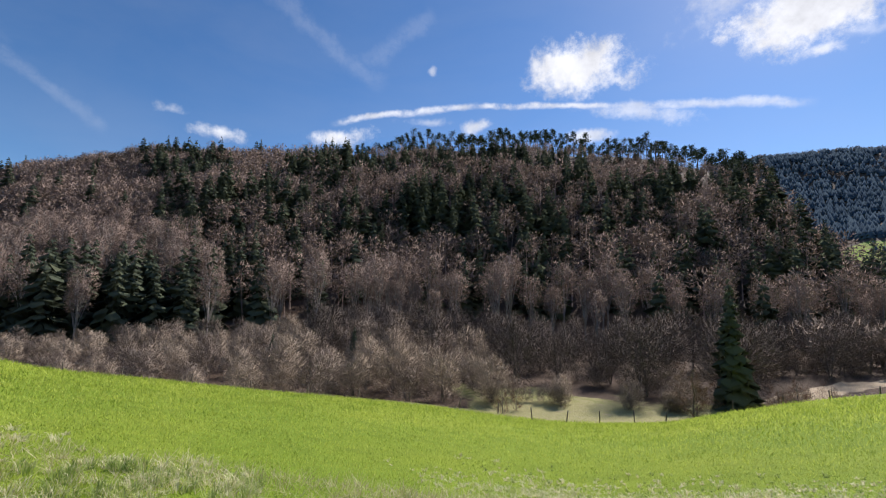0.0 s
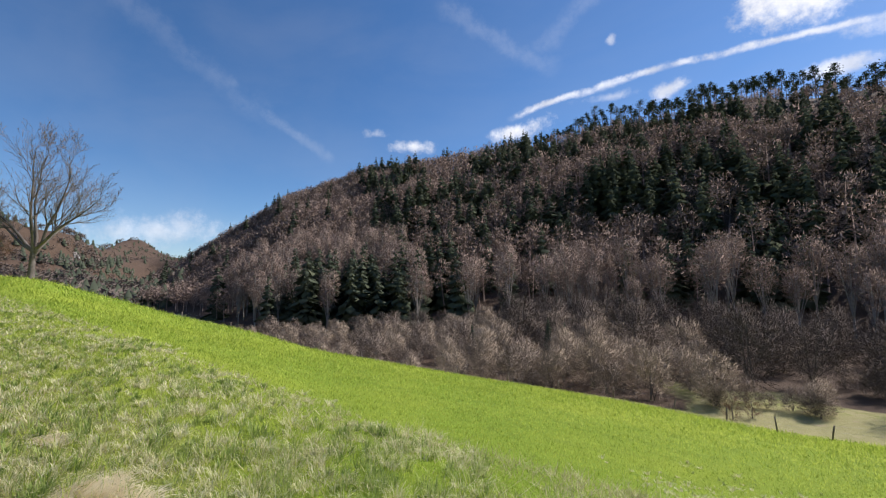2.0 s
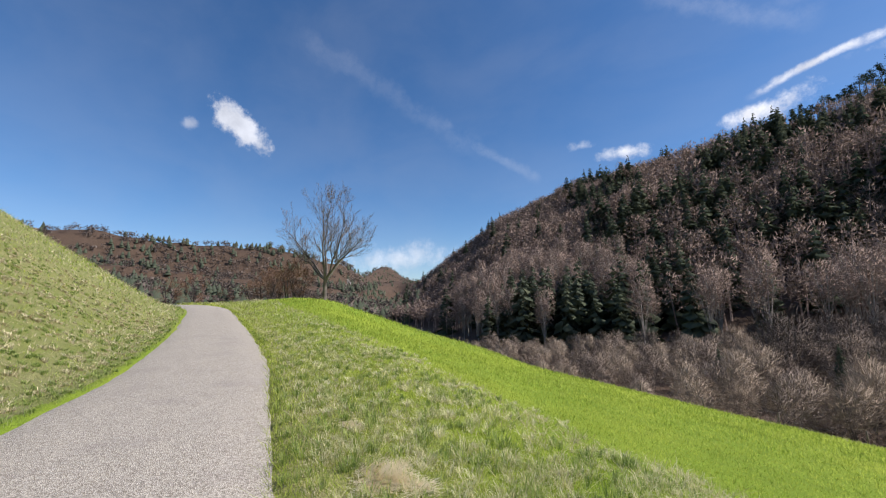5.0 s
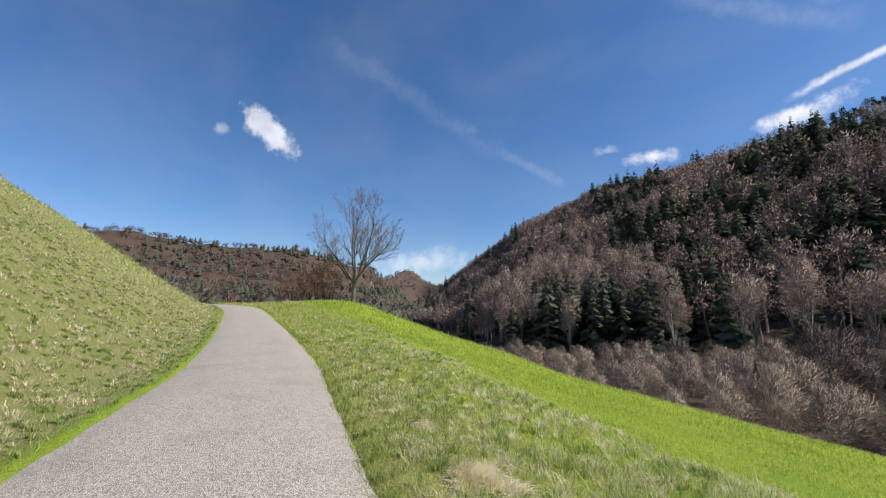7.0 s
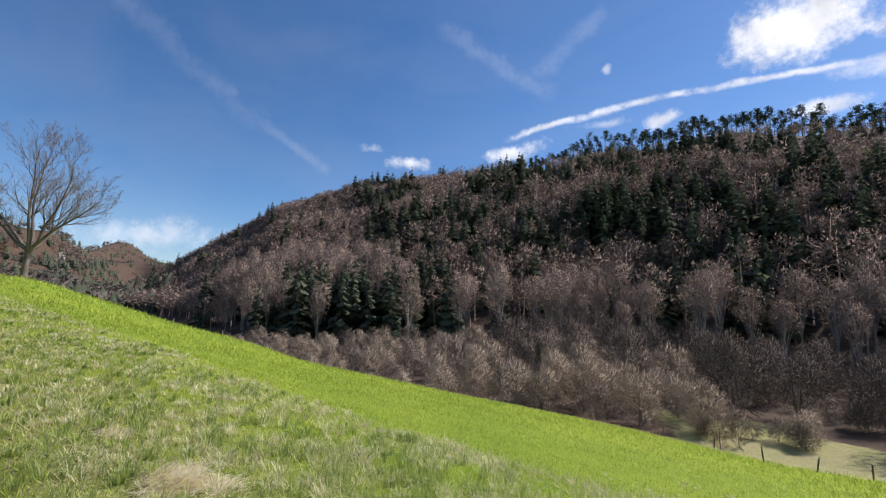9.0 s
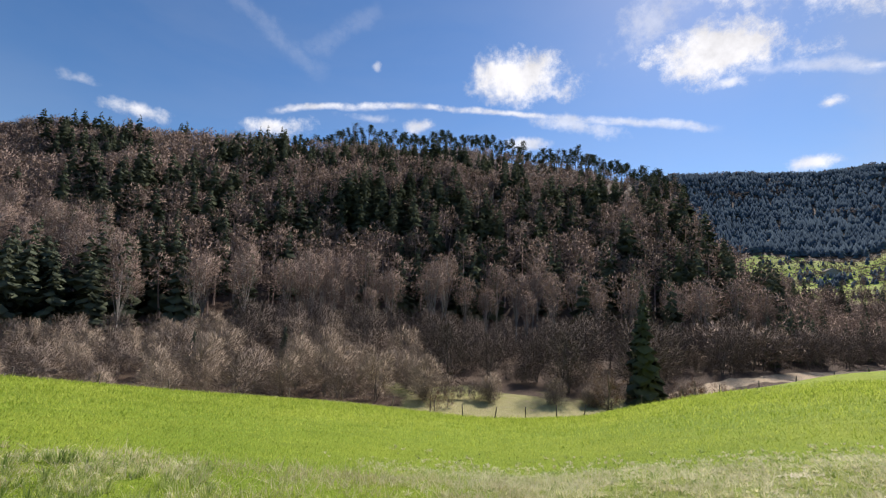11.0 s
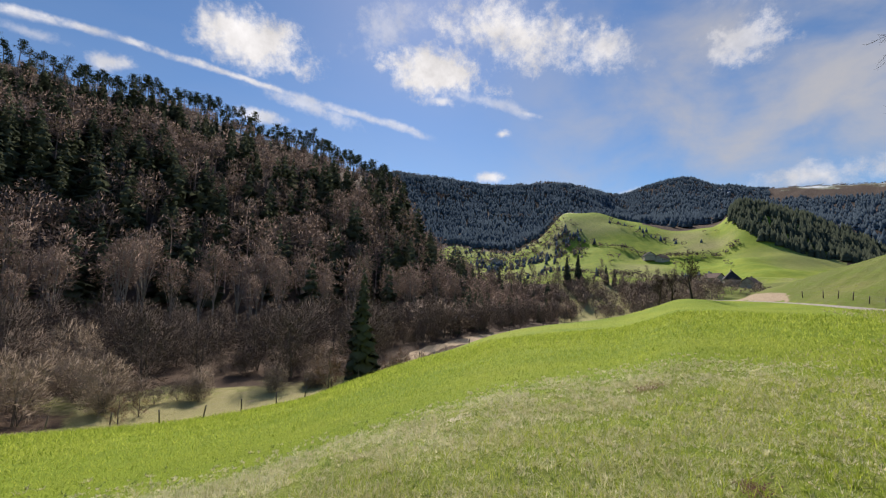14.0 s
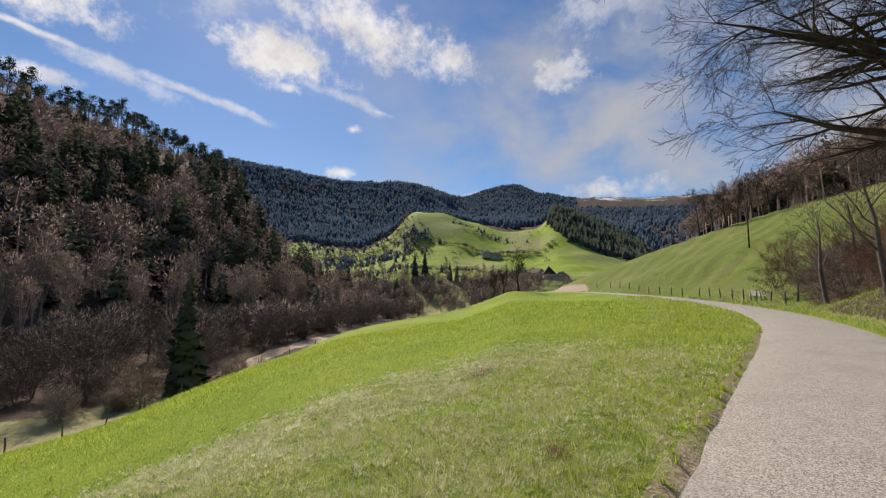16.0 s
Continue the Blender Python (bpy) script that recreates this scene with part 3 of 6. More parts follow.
def build_ground():
    B = np.concatenate([np.arange(-112, 118, 0.5), np.arange(118, 248, 2.5)])
    r = np.concatenate([[0.0], np.geomspace(0.35, 4900, 270)])
    bb, rr = np.meshgrid(np.radians(B), r, indexing="ij")
    X, Y = rr * np.sin(bb), rr * np.cos(bb)
    Zs = land(X, Y)
    nb, nr = X.shape
    V = np.stack([X.ravel(), Y.ravel(), Zs.ravel()], 1)
    i, k = np.meshgrid(np.arange(nb), np.arange(nr - 1), indexing="ij")
    p, q = i * nr + k, ((i + 1) % nb) * nr + k
    F = np.concatenate([np.stack([p, p + 1, q + 1], -1).reshape(-1, 3), np.stack([p, q + 1, q], -1).reshape(-1, 3)])
    me = mesh_of("ground", V, F, GROUND, True)
    b, r2 = np.degrees(np.arctan2(X, Y)), np.hypot(X, Y)
    u, _ = beside_lane(X, Y)
    rim = along(RIM, b, 1)
    # dry last-year's grass: verge and bank, a swathe across the meadow, the rim and the flat by the stream
    verge = 0.8 * np.clip(1 - (u - 1.6) / 4.5, 0, 1) * (u > 0) * smooth((-b - 25) / 30)
    swathe = smooth((b + 4) / 30) * (1 - smooth((r2 - 6.5 - 0.10 * np.maximum(b - 40, 0) + 0.6 * ripple(X, Y, 3.0, 2.0)) / 3)) * 0.5 * (u > 0)
    bands = 0.5 + 0.5 * np.sin(u * 1.7 + 2.6 * ripple(X, Y, 9.0, 2.0))
    bank = 0.9 * (u < -1.9) * (1 - smooth((X - 8) / 30)) + (0.36 + 0.2 * bands + 0.25 * ripple(X, Y, 4.0, 5.0)) * (u < -2.6) * smooth((X - 8) / 30)
    edge = np.exp(-((r2 - rim) / 1.6) ** 2) * 0.9 * (b > -75) * (b < 8)
    flat = smooth((r2 - rim - 0.5) / 2) * (r2 < 320) * (u > 0) * 1.15
    straw = np.clip(np.maximum.reduce([verge, swathe, bank, edge, flat]), 0, 1.2) * (r2 < 420)
    far_dry = np.clip(0.36 + 0.45 * ripple(X, Y, 60.0, 3.0), 0, 0.9) * (r2 >= 420)
    litter = in_wood(X, Y) * 1.0
    litter = np.maximum(litter, ((u < -3.0) & (X > 12) & (X < 34) & (u > -14)) * 0.8)
    litter = np.maximum(litter, smooth((r2 - np.maximum(rim + 10, 60 + np.maximum(b - 40, 0) * 3) + 3 * ripple(X, Y, 5.0, 2.0)) / 5) * (r2 < 300) * smooth((b - 1) / 3) * (b < 60) * 0.8)
    litter = np.maximum(litter, smooth((r2 - rim - 3) / 4) * (r2 < 130) * (1 - smooth((b - 1 + 2 * ripple(X, Y, 6.0, 1.0)) / 5)) * (b > -64) * (u > 4) * 0.8)
    snow = np.zeros_like(straw)
    past, far = along(PASTURE, b, 1), along(RANGE, b, 1)
    snow = np.maximum(snow, ((b > 59.8) & (b < 63.2) & (r2 > past * 0.95) & (r2 < past * 1.06)) * 0.55)
    snow = np.maximum(snow, ((b > 83.5) & (b < 97) & (r2 > far * 0.86)) * (0.42 + 0.22 * ripple(X, Y, 90.0, 1.0)))
    snow = np.maximum(snow, ((b > 78) & (b < 80.4) & (r2 > far * 0.84) & (r2 < far * 0.94)) * 1.0)
    litter = np.maximum(litter, smooth((b - 103.5 + 2 * ripple(X, Y, 6.0, 3.0)) / 4) * (b < 125) * smooth((-u - 3.0) / 1.5) * (1 - smooth((-u - 16 + 3 * ripple(X, Y, 5.0, 1.0)) / 10)) * (r2 < 90) * 0.8)
    litter = litter * (1 - snow)
    col = np.stack([np.maximum(straw, far_dry), litter, snow, np.ones_like(snow)], -1).astype(np.float32)
    edge_dirt = ((u > 1.55) & (u < 1.9) & (X > 1) & (X < 24)) * 0.5
    scar = edge_dirt + smooth((b - 79.0) / 1.0) * (1 - smooth((b - 83.4) / 1.6)) * (u < -2.2) * (1 - smooth((-u - 5.0) / 4)) * (r2 > 80) * (r2 < 118)
    scar = scar + 0.38 * smooth((r2 - rim - 1) / 2) * (1 - smooth((r2 - rim - 12) / 4)) * smooth((b - 2) / 3) * (b < 64) * (u > 0) * (r2 < 300)
    bank_r = np.interp(b, (-60, 8, 33, 38, 46, 52, 57, 64), (74, 66, 62, 80, 112, 138, 165, 210))
    strip = smooth((r2 - bank_r + 15 + 1.4 * np.maximum(b - 46, 0) + 3 * ripple(X, Y, 7.0, 2.0)) / 3) * (1 - smooth((r2 - bank_r + 3 + 2 * ripple(X, Y, 5.0, 4.0)) / 3)) * smooth((b - 34) / 4) * (1 - smooth((b - 66) / 4))
    scar = np.maximum(scar, 0.75 * strip)
    e = me.attributes.new("earth", "FLOAT", "POINT")
    e.data.foreach_set("value", scar.astype(np.float32).ravel())
    grazed = 0.55 * (u < -1.8) * (X < 2) * (r2 < 200)
    grazed = np.maximum(grazed, 0.95 * (u < -2.4) * smooth((X - 20) / 25) * (r2 < 330), 0.8 * (r2 > 330) * (0.75 + 0.5 * ripple(X, Y, 45.0, 2.0)))
    w = me.attributes.new("grazed", "FLOAT", "POINT")
    w.data.foreach_set("value", np.clip(grazed, 0, 1).astype(np.float32).ravel())
    a = me.attributes.new("cover", "FLOAT_COLOR", "POINT")
    a.data.foreach_set("color", col.ravel())
    return tagged(part("ground", me), "green spring meadow and hillsides with dry grass patches", "ground", kind="structure")


ground = build_ground()


def build_lane():
    M = EDGE
    cols = 9
    V, F = [], []
    for i in range(len(M)):
        for c in range(cols):
            f = c / (cols - 1)
            wob = 0.012 * math.sin(i * 1.7) + 0.01 * math.sin(i * 4.1 + c) if c in (0, cols - 1) else 0
            q = M[i, :2] + UPHILL[i] * (f * LANE_WIDTH + wob)
            V.append((q[0], q[1], M[i, 2] + 0.012 + 0.05 * (1 - (2 * f - 1) ** 2) - (0.05 if c in (0, cols - 1) else 0)))
    for i in range(len(M) - 1):
        for c in range(cols - 1):
            p = i * cols + c
            F += [(p, p + 1, p + cols + 1), (p, p + cols + 1, p + cols)]
    return tagged(part("road", mesh_of("road", V, F, ASPHALT, True)), "narrow worn grey asphalt lane along the hillside", "road", kind="structure")


road = build_lane()


# ---- trees ----
def rnd_dir(rng, d, spread):
    a = d.orthogonal().normalized()
    b = d.cross(a)
    w = rng.uniform(0, 2 * math.pi)
    return (d * math.cos(spread) + (a * math.cos(w) + b * math.sin(w)) * math.sin(spread)).normalized()


def grow_tree(seed, tall, crown_from=0.3, limbs=11, reach=0.42, depth=3, kids=1.5, up=0.12, thick=0.02, stems=1, twig=0.012, sides=6, droop=0.0, nodes=4, fill=1.0):
    """Wood (trunk and limbs) and twigs of a leafless tree."""
    rng = random.Random(seed)
    wood, twigs = Shape(), Shape()

    def branch(p, d, length, radius, level):
        pts, rad = [p], [radius]
        n = nodes
        for i in range(n):
            d = (d + Vector((rng.gauss(0, 0.16), rng.gauss(0, 0.16), rng.gauss(0, 0.10) + up - droop * (i / n)))).normalized()
            p = p + d * (length / n)
            radius *= 0.80
            pts.append(p)
            rad.append(radius)
            if level > 0:
                count = int(kids) + (rng.random() < kids - int(kids))
                for _ in range(count):
                    branch(p, rnd_dir(rng, d, rng.uniform(0.5, 1.05)), length * rng.uniform(0.42, 0.66) * (1.1 - 0.35 * i / n), radius * 0.6, level - 1)
        if level >= 2:
            wood.tube(pts, rad, 4 if level < 3 else 5, False)
        elif level == 1:
            wood.tube(pts[:3] + pts[-1:], rad[:3] + [0.004], 3, False)
        else:
            side = d.cross(Vector((rng.gauss(0, 1), rng.gauss(0, 1), rng.gauss(0, 1)))).normalized()
            mid = len(pts) // 2
            twigs.sliver(pts[0], pts[mid], twig, side)
            twigs.sliver(pts[mid] - (pts[mid] - pts[0]) * 0.2, pts[-1], twig * 0.8, side)
            for k in (1, 2, 3):
                q = pts[min(k, n)]
                e = rnd_dir(rng, d, rng.uniform(0.4, 0.9))
                if rng.random() < fill:
                    twigs.sliver(q, q + e * length * rng.uniform(0.3, 0.6), twig * 0.7, e.cross(side).normalized())

    for s in range(stems):
        lean = Vector((rng.gauss(0, 0.06), rng.gauss(0, 0.06), 1)).normalized() if stems == 1 else rnd_dir(rng, Vector((0, 0, 1)), rng.uniform(0.12, 0.42))
        p, d = Vector((rng.gauss(0, 0.12) * (stems > 1), rng.gauss(0, 0.12) * (stems > 1), -0.25)), lean
        n = 9
        high = tall * (0.86 if stems == 1 else rng.uniform(0.7, 0.95))
        r0 = tall * thick * (1.0 if stems == 1 else 0.6)
        pts, rad = [p], [r0 * 1.35]
        for i in range(n):
            d = (d + Vector((rng.gauss(0, 0.055), rng.gauss(0, 0.055), 0.05))).normalized()
            p = p + d * (high + 0.25) / n
            pts.append(p)
            rad.append(max(r0 * (1 - (i + 1) / n) ** 0.8, 0.012))
        wood.tube(pts, rad, sides, False)
        for k in range(max(2, limbs // stems)):
            f = crown_from + (1 - crown_from) * ((k + rng.random()) / max(2, limbs // stems)) ** 0.9
            i = min(int(f * n), n - 1)
            q = pts[i].lerp(pts[i + 1], f * n - i) if f < 1 else pts[-1]
            dome = math.sqrt(max(1 - ((f - crown_from) / (1.12 - crown_from)) ** 2, 0.12))
            tilt = rng.uniform(0.75, 1.25) - 0.45 * f
            branch(q, rnd_dir(rng, Vector((0, 0, 1)), tilt), tall * reach * dome * rng.uniform(0.75, 1.1), max(r0 * 0.5 * (1.1 - f), 0.015), depth)
    return wood, twigs


def grow_pine(seed, tall, clumps=9, per=26, bare=0.5):
    """Bare stem with limbs, and flat needle clumps at the top."""
    rng = random.Random(seed)
    wood, green = Shape(), Shape()
    top = Vector((rng.gauss(0, 0.05) * tall, rng.gauss(0, 0.05) * tall, tall * 0.93))
    bend = Vector((rng.gauss(0, 0.02) * tall, rng.gauss(0, 0.02) * tall, tall * 0.5))
    wood.tube([Vector((0, 0, -0.4)), bend, top], [tall * 0.016, tall * 0.012, tall * 0.005], 5, False)
    for k in range(clumps):
        f = bare + (1 - bare) * (k + rng.random()) / clumps
        q = bend.lerp(top, max(0.0, (f - 0.5) * 2))
        w = rng.uniform(0, 2 * math.pi)
        l = tall * 0.17 * (1.12 - f) * 1.5 * rng.uniform(0.5, 1.2)
        c = q + Vector((math.cos(w) * l, math.sin(w) * l, l * rng.uniform(0.05, 0.5)))
        wood.tube([q, q.lerp(c, 0.6), c], [tall * 0.005, tall * 0.004, tall * 0.002], 3, False)
        s = tall * rng.uniform(0.045, 0.08)
        for _ in range(per):
            p = c + Vector((rng.gauss(0, s * 0.6), rng.gauss(0, s * 0.6), rng.gauss(0, s * 0.28)))
            e = Vector((rng.gauss(0, 1), rng.gauss(0, 1), rng.gauss(0.2, 0.7))).normalized()
            green.sliver(p, p + e * s * 0.9, s * 0.16, e.orthogonal().normalized())
    return wood, green


def both(a, b, middle=0.62, up=0.2, flat=0.8):
    """Two shapes as one pair of arrays."""
    V = np.array(a.V + b.V, np.float32)
    F = np.array(a.F + [(x + len(a.V), y + len(a.V), z + len(a.V)) for x, y, z in b.F], np.int32)
    low, high = V[:, 2].min(), V[:, 2].max()
    N = rounded(V, (0, 0, low + (high - low) * middle), up, flat)
    jig = np.random.default_rng(len(V)).normal(0, 0.12, N.shape)
    N = N + jig
    return V, F, N / np.linalg.norm(N, axis=1)[:, None]


def tree_thing(name, shapes, label, mats, crown_label="", round_crown=None):
    """A tree of a trunk and a crown at the origin, to be copied."""
    root = new(name)
    root.empty_display_size = 0.2
    wood, leaf = shapes
    part("trunk", wood.mesh("trunk", mats[0], True), root)
    N = None
    if round_crown is not None:
        V = np.array(leaf.V)
        N = rounded(V, (0, 0, V[:, 2].max() * round_crown), 0.2)
        N = N + np.random.default_rng(5).normal(0, 0.3, N.shape)
        N /= np.linalg.norm(N, axis=1)[:, None]
    crown = mesh_of("crown", leaf[0], leaf[1], mats[1], True, leaf[2]) if isinstance(leaf, tuple) else leaf.mesh("crown", mats[1], False, N)
    part("crown", crown, root, crown_label)
    return tagged(root, label, "tree")


def plant(root, x, y, turn, size, first, sink=0.1, group=""):
    """Puts a tree (the first time itself, then copies) on the ground."""
    m = pose(x, y, height(x, y) - sink, 0, 0, turn) @ Matrix.Scale(size, 4)
    if first:
        ob = root
        ob.matrix_basis = m
    else:
        ob = copy_thing(root, Matrix.Identity(4))
        ob.matrix_basis = m
    if group:
        tagged(ob, group=group)
    return ob


def plant_row(roots, spots, group=""):
    used = set()
    for x, y, turn, size, k in spots:
        plant(roots[k], x, y, turn, size, k not in used, group=group)
        used.add(k)


def fan_tree(seed, tall, low=0.3, wide=0.3, clusters=40, per=30, twig=0.1, thin=0.004, thick=0.014, stems=1, sides=5, shell=0.35):
    """A leafless tree whose twigs stand in fans at the ends of its limbs."""
    rng = random.Random(seed)
    wood, twigs = Shape(), Shape()
    trunks = []
    for s in range(stems):
        lean = Vector((rng.gauss(0, 0.03), rng.gauss(0, 0.03), 1)) if stems == 1 else Vector((rng.gauss(0, 0.22), rng.gauss(0, 0.22), 1))
        foot = Vector((0, 0, -0.02 * tall)) if stems == 1 else Vector((rng.gauss(0, 0.03) * tall, rng.gauss(0, 0.03) * tall, -0.02 * tall))
        top = 0.86 if stems == 1 else rng.uniform(0.65, 0.85)
        pts = [foot + lean * tall * top * f + Vector((rng.gauss(0, 0.012), rng.gauss(0, 0.012), 0)) * tall * f for f in (0, 0.25, 0.5, 0.75, 1)]
        r = tall * thick / math.sqrt(stems)
        wood.tube(pts, [r * 1.25, r, r * 0.75, r * 0.45, r * 0.12], sides, False)
        trunks.append(pts)
    mid = (low + 1) / 2
    for k in range(clusters):
        f = low + (1 - low) * rng.random() ** 0.85
        w = rng.uniform(0, 2 * math.pi)
        body = math.sqrt(max(1 - ((f - mid) / (1.02 - mid)) ** 2, 0.02)) * (1 + 0.12 * math.sin(3 * w + seed))
        rho = wide * tall * body * math.sqrt(rng.uniform(0.35, 1))
        c = Vector((math.cos(w) * rho, math.sin(w) * rho, f * tall * (0.93 + 0.05 * math.sin(2 * w + seed))))
        t = trunks[k % stems]
        g = min(max(f * 1.0 - 0.16 - 0.3 * rho / tall, 0.04), 0.98) * 4 * 0.98
        i = min(int(g), 3)
        q = t[i].lerp(t[i + 1], g - i)
        bend = q.lerp(c, 0.5) + Vector((rng.gauss(0, 0.02), rng.gauss(0, 0.02), -0.02)) * tall
        r = tall * thick * 0.3 * (1.15 - f)
        if k % (2 if sides > 3 else 3) == 0:
            wood.tube([q, bend, c] if sides > 3 else [q, c], [r, r * 0.6, r * 0.25] if sides > 3 else [r, r * 0.3], 3, False)
        out = Vector((c.x, c.y, 0.6 * (c.z - mid * tall))) / (tall * 0.35)
        for _ in range(per):
            e = (out + Vector((rng.gauss(0, 0.55), rng.gauss(0, 0.55), rng.gauss(0.32, 0.5)))).normalized()
            p = q.lerp(c, rng.uniform(0.55, 1.05)) + Vector((rng.gauss(0, 0.012), rng.gauss(0, 0.012), rng.gauss(0, 0.012))) * tall
            away = (Vector((c.x, c.y, 1.1 * (c.z - mid * tall))).normalized() + Vector((rng.gauss(0, 0.25), rng.gauss(0, 0.25), rng.gauss(0.1, 0.25)))).normalized()
            if rng.random() < shell:
                e = (e - away * e.dot(away) * 0.85).normalized()
                side = e.cross(away)
            else:
                side = e.cross(Vector((rng.gauss(0, 1), rng.gauss(0, 1), rng.gauss(0, 1))))
            twigs.sliver(p, p + e * tall * twig * rng.uniform(0.5, 1.2), tall * thin * rng.uniform(0.6, 1.1), side.normalized() if side.length > 1e-3 else e.orthogonal().normalized())
    return wood, twigs


def ash_tree(seed, tall):
    """A tall open tree: a short trunk that parts into a few rising limbs."""
    rng = random.Random(seed)
    wood, twigs = Shape(), Shape()

    def limb(p, d, length, radius, level, rise):
        pts, rad = [p], [radius]
        n = 6 if level > 1 else 4
        for i in range(n):
            d = (d + Vector((rng.gauss(0, 0.11), rng.gauss(0, 0.11), rng.gauss(0, 0.06) + rise))).normalized()
            p = p + d * length / n
            pts.append(p)
            rad.append(max(radius * (1 - 0.85 * (i + 1) / n), 0.008))
            if level > 0 and i >= (1 if level == 3 else 0):
                for _ in range(2 if level == 3 else rng.choice((1, 2))):
                    limb(p, rnd_dir(rng, d, rng.uniform(0.45, 0.85)), length * rng.uniform(0.3, 0.5) * (1.15 - 0.5 * i / n), rad[-1] * 0.62, level - 1, 0.1)
        if level > 0:
            wood.tube(pts, rad, 6 if level == 3 else 4, False)
        else:
            for a, c in zip(pts[:-1], pts[1:]):
                side = d.cross(Vector((rng.gauss(0, 1), rng.gauss(0, 1), rng.gauss(0, 1)))).normalized()
                twigs.sliver(a, c + (c - a) * 0.3, 0.014, side)
                e = rnd_dir(rng, d, 0.7)
                twigs.sliver(c, c + e * length * 0.3, 0.010, side)

    fork = Vector((0.1, 0, tall * 0.24))
    wood.tube([Vector((0, 0, -0.3)), Vector((0.05, 0, tall * 0.1)), fork], [0.34, 0.25, 0.22], 8, False)
    for a, t, l in ((170, 0.60, 0.72), (10, 0.50, 0.70), (95, 0.24, 0.74), (-80, 0.34, 0.72), (-5, 1.0, 0.56), (188, 1.05, 0.52), (60, 0.6, 0.6)):
        w = radians(a)
        limb(fork - Vector((0, 0, rng.uniform(0, 0.8))), Vector((math.cos(w) * math.sin(t), math.sin(w) * math.sin(t), math.cos(t))), tall * l, 0.15, 3, 0.06)
    return wood, twigs


def spot(bearing, elevation, r0, r1, eye=1.6):
    """The place between two distances where the ground meets a line of sight from the lane's edge."""
    r = np.linspace(r0, r1, 400)
    x, y = r * math.sin(radians(bearing)), r * math.cos(radians(bearing))
    e = np.degrees(np.arctan2(land(x, y) - eye, r))
    k = int(np.abs(e - elevation).argmin())
    return float(x[k]), float(y[k])


rng = random.Random(7)

def unit(A):
    return A / (np.linalg.norm(A, axis=1)[:, None] + 1e-9)


def lobed_tree(seed, tall, low, wide, lobes, count, size, slim, thick=0.012, stems=1, twiggy=0.5, deep=0.5, limbs=2):
    """A leafless tree whose fine twigs fill several rounded lobes: wood, and the crown as corners, triangles and directions."""
    g, r = np.random.default_rng(seed), random.Random(seed)
    wood = Shape()
    zc, hz, hw = (low + 1) / 2 * tall, (1 - low) / 2 * tall, wide * tall
    k = np.arange(lobes) + 0.5
    ring, lift = k * 2.4 + g.normal(0, 0.35, lobes), 1 - 1.75 * k / lobes
    flat = np.sqrt(np.maximum(1 - lift ** 2, 0.05))
    far = g.uniform(0.48, 0.66, lobes)
    C = np.stack([np.cos(ring) * flat * hw * far, np.sin(ring) * flat * hw * far, zc + lift * hz * far], 1)
    R = np.stack([hw * g.uniform(0.40, 0.56, lobes)] * 2 + [hz * g.uniform(0.36, 0.46, lobes)], 1)
    which = g.integers(0, lobes, count * 2)
    d = unit(g.normal(0, 1, (count * 2, 3)))
    middle = np.array([0, 0, zc])
    out = unit((C[which] + d * R[which] - middle) / np.array([hw, hw, hz]))
    keep = np.nonzero((d * out).sum(1) > -0.15)[0][:count]
    which, d, out = which[keep], d[keep], out[keep]
    n = len(keep)
    P = C[which] + d * R[which] * (deep + (1 - deep) * g.uniform(0, 1, n) ** 0.5)[:, None]
    e = unit(d * 0.6 + out * 0.35 + g.normal(0, twiggy, (n, 3)) + np.array([0, 0, 0.45]))
    side = unit(np.cross(e, g.normal(0, 1, (n, 3))))
    L = tall * size * g.uniform(0.55, 1.25, n)[:, None]
    W = L * slim * g.uniform(0.7, 1.2, n)[:, None]
    V = np.stack([P - e * L * 0.5 + side * W, P - e * L * 0.5 - side * W, P + e * L * 0.5], 1).reshape(-1, 3)
    N = unit(0.55 * d + 0.5 * out + g.normal(0, 0.16, (n, 3)) + np.array([0, 0, 0.08]))
    for s in range(stems):
        foot = Vector((r.gauss(0, 0.025), r.gauss(0, 0.025), 0)) * (tall * (stems > 1)) + Vector((0, 0, -0.02 * tall))
        tip = Vector((r.gauss(0, 0.03 + 0.12 * (stems > 1)) * tall, r.gauss(0, 0.03 + 0.12 * (stems > 1)) * tall, tall * 0.84))
        bend = foot.lerp(tip, 0.5) + Vector((r.gauss(0, 0.012), r.gauss(0, 0.012), 0)) * tall
        w = tall * thick / math.sqrt(stems)
        ring_at = len(wood.V) + 5
        wood.tube([foot, bend, tip], [w * 1.2, w * 0.75, w * 0.12], 5, False)
        for i in range(s, lobes if limbs >= 0 else 0, stems):
            c = Vector(C[i])
            f = min(max((c.z - zc) / tall * 0.5 + low * 0.8, 0.15), 0.75)
            q = foot.lerp(bend, f * 2) if f < 0.5 else bend.lerp(tip, f * 2 - 1)
            knee = q.lerp(c, 0.5) + Vector((0, 0, 0.02 * tall))
            o_limb = len(wood.V)
            wood.tube([q, knee, c], [w * 0.38, w * 0.26, w * 0.14], 3, False)
            wood.F.append((ring_at, o_limb, o_limb + 1))
            for _ in range(limbs):
                o = Vector((r.gauss(0, 0.45) * R[i, 0], r.gauss(0, 0.45) * R[i, 1], r.uniform(0.3, 0.9) * R[i, 2])) + (c - Vector((0, 0, zc))) * 0.22
                wood.F.append((o_limb + 3, len(wood.V), len(wood.V) + 1))
                wood.tube([knee.lerp(c, 0.4), c + o], [w * 0.2, w * 0.05], 3, False)
    return wood, (V, np.arange(3 * n).reshape(-1, 3), np.repeat(N, 3, axis=0))


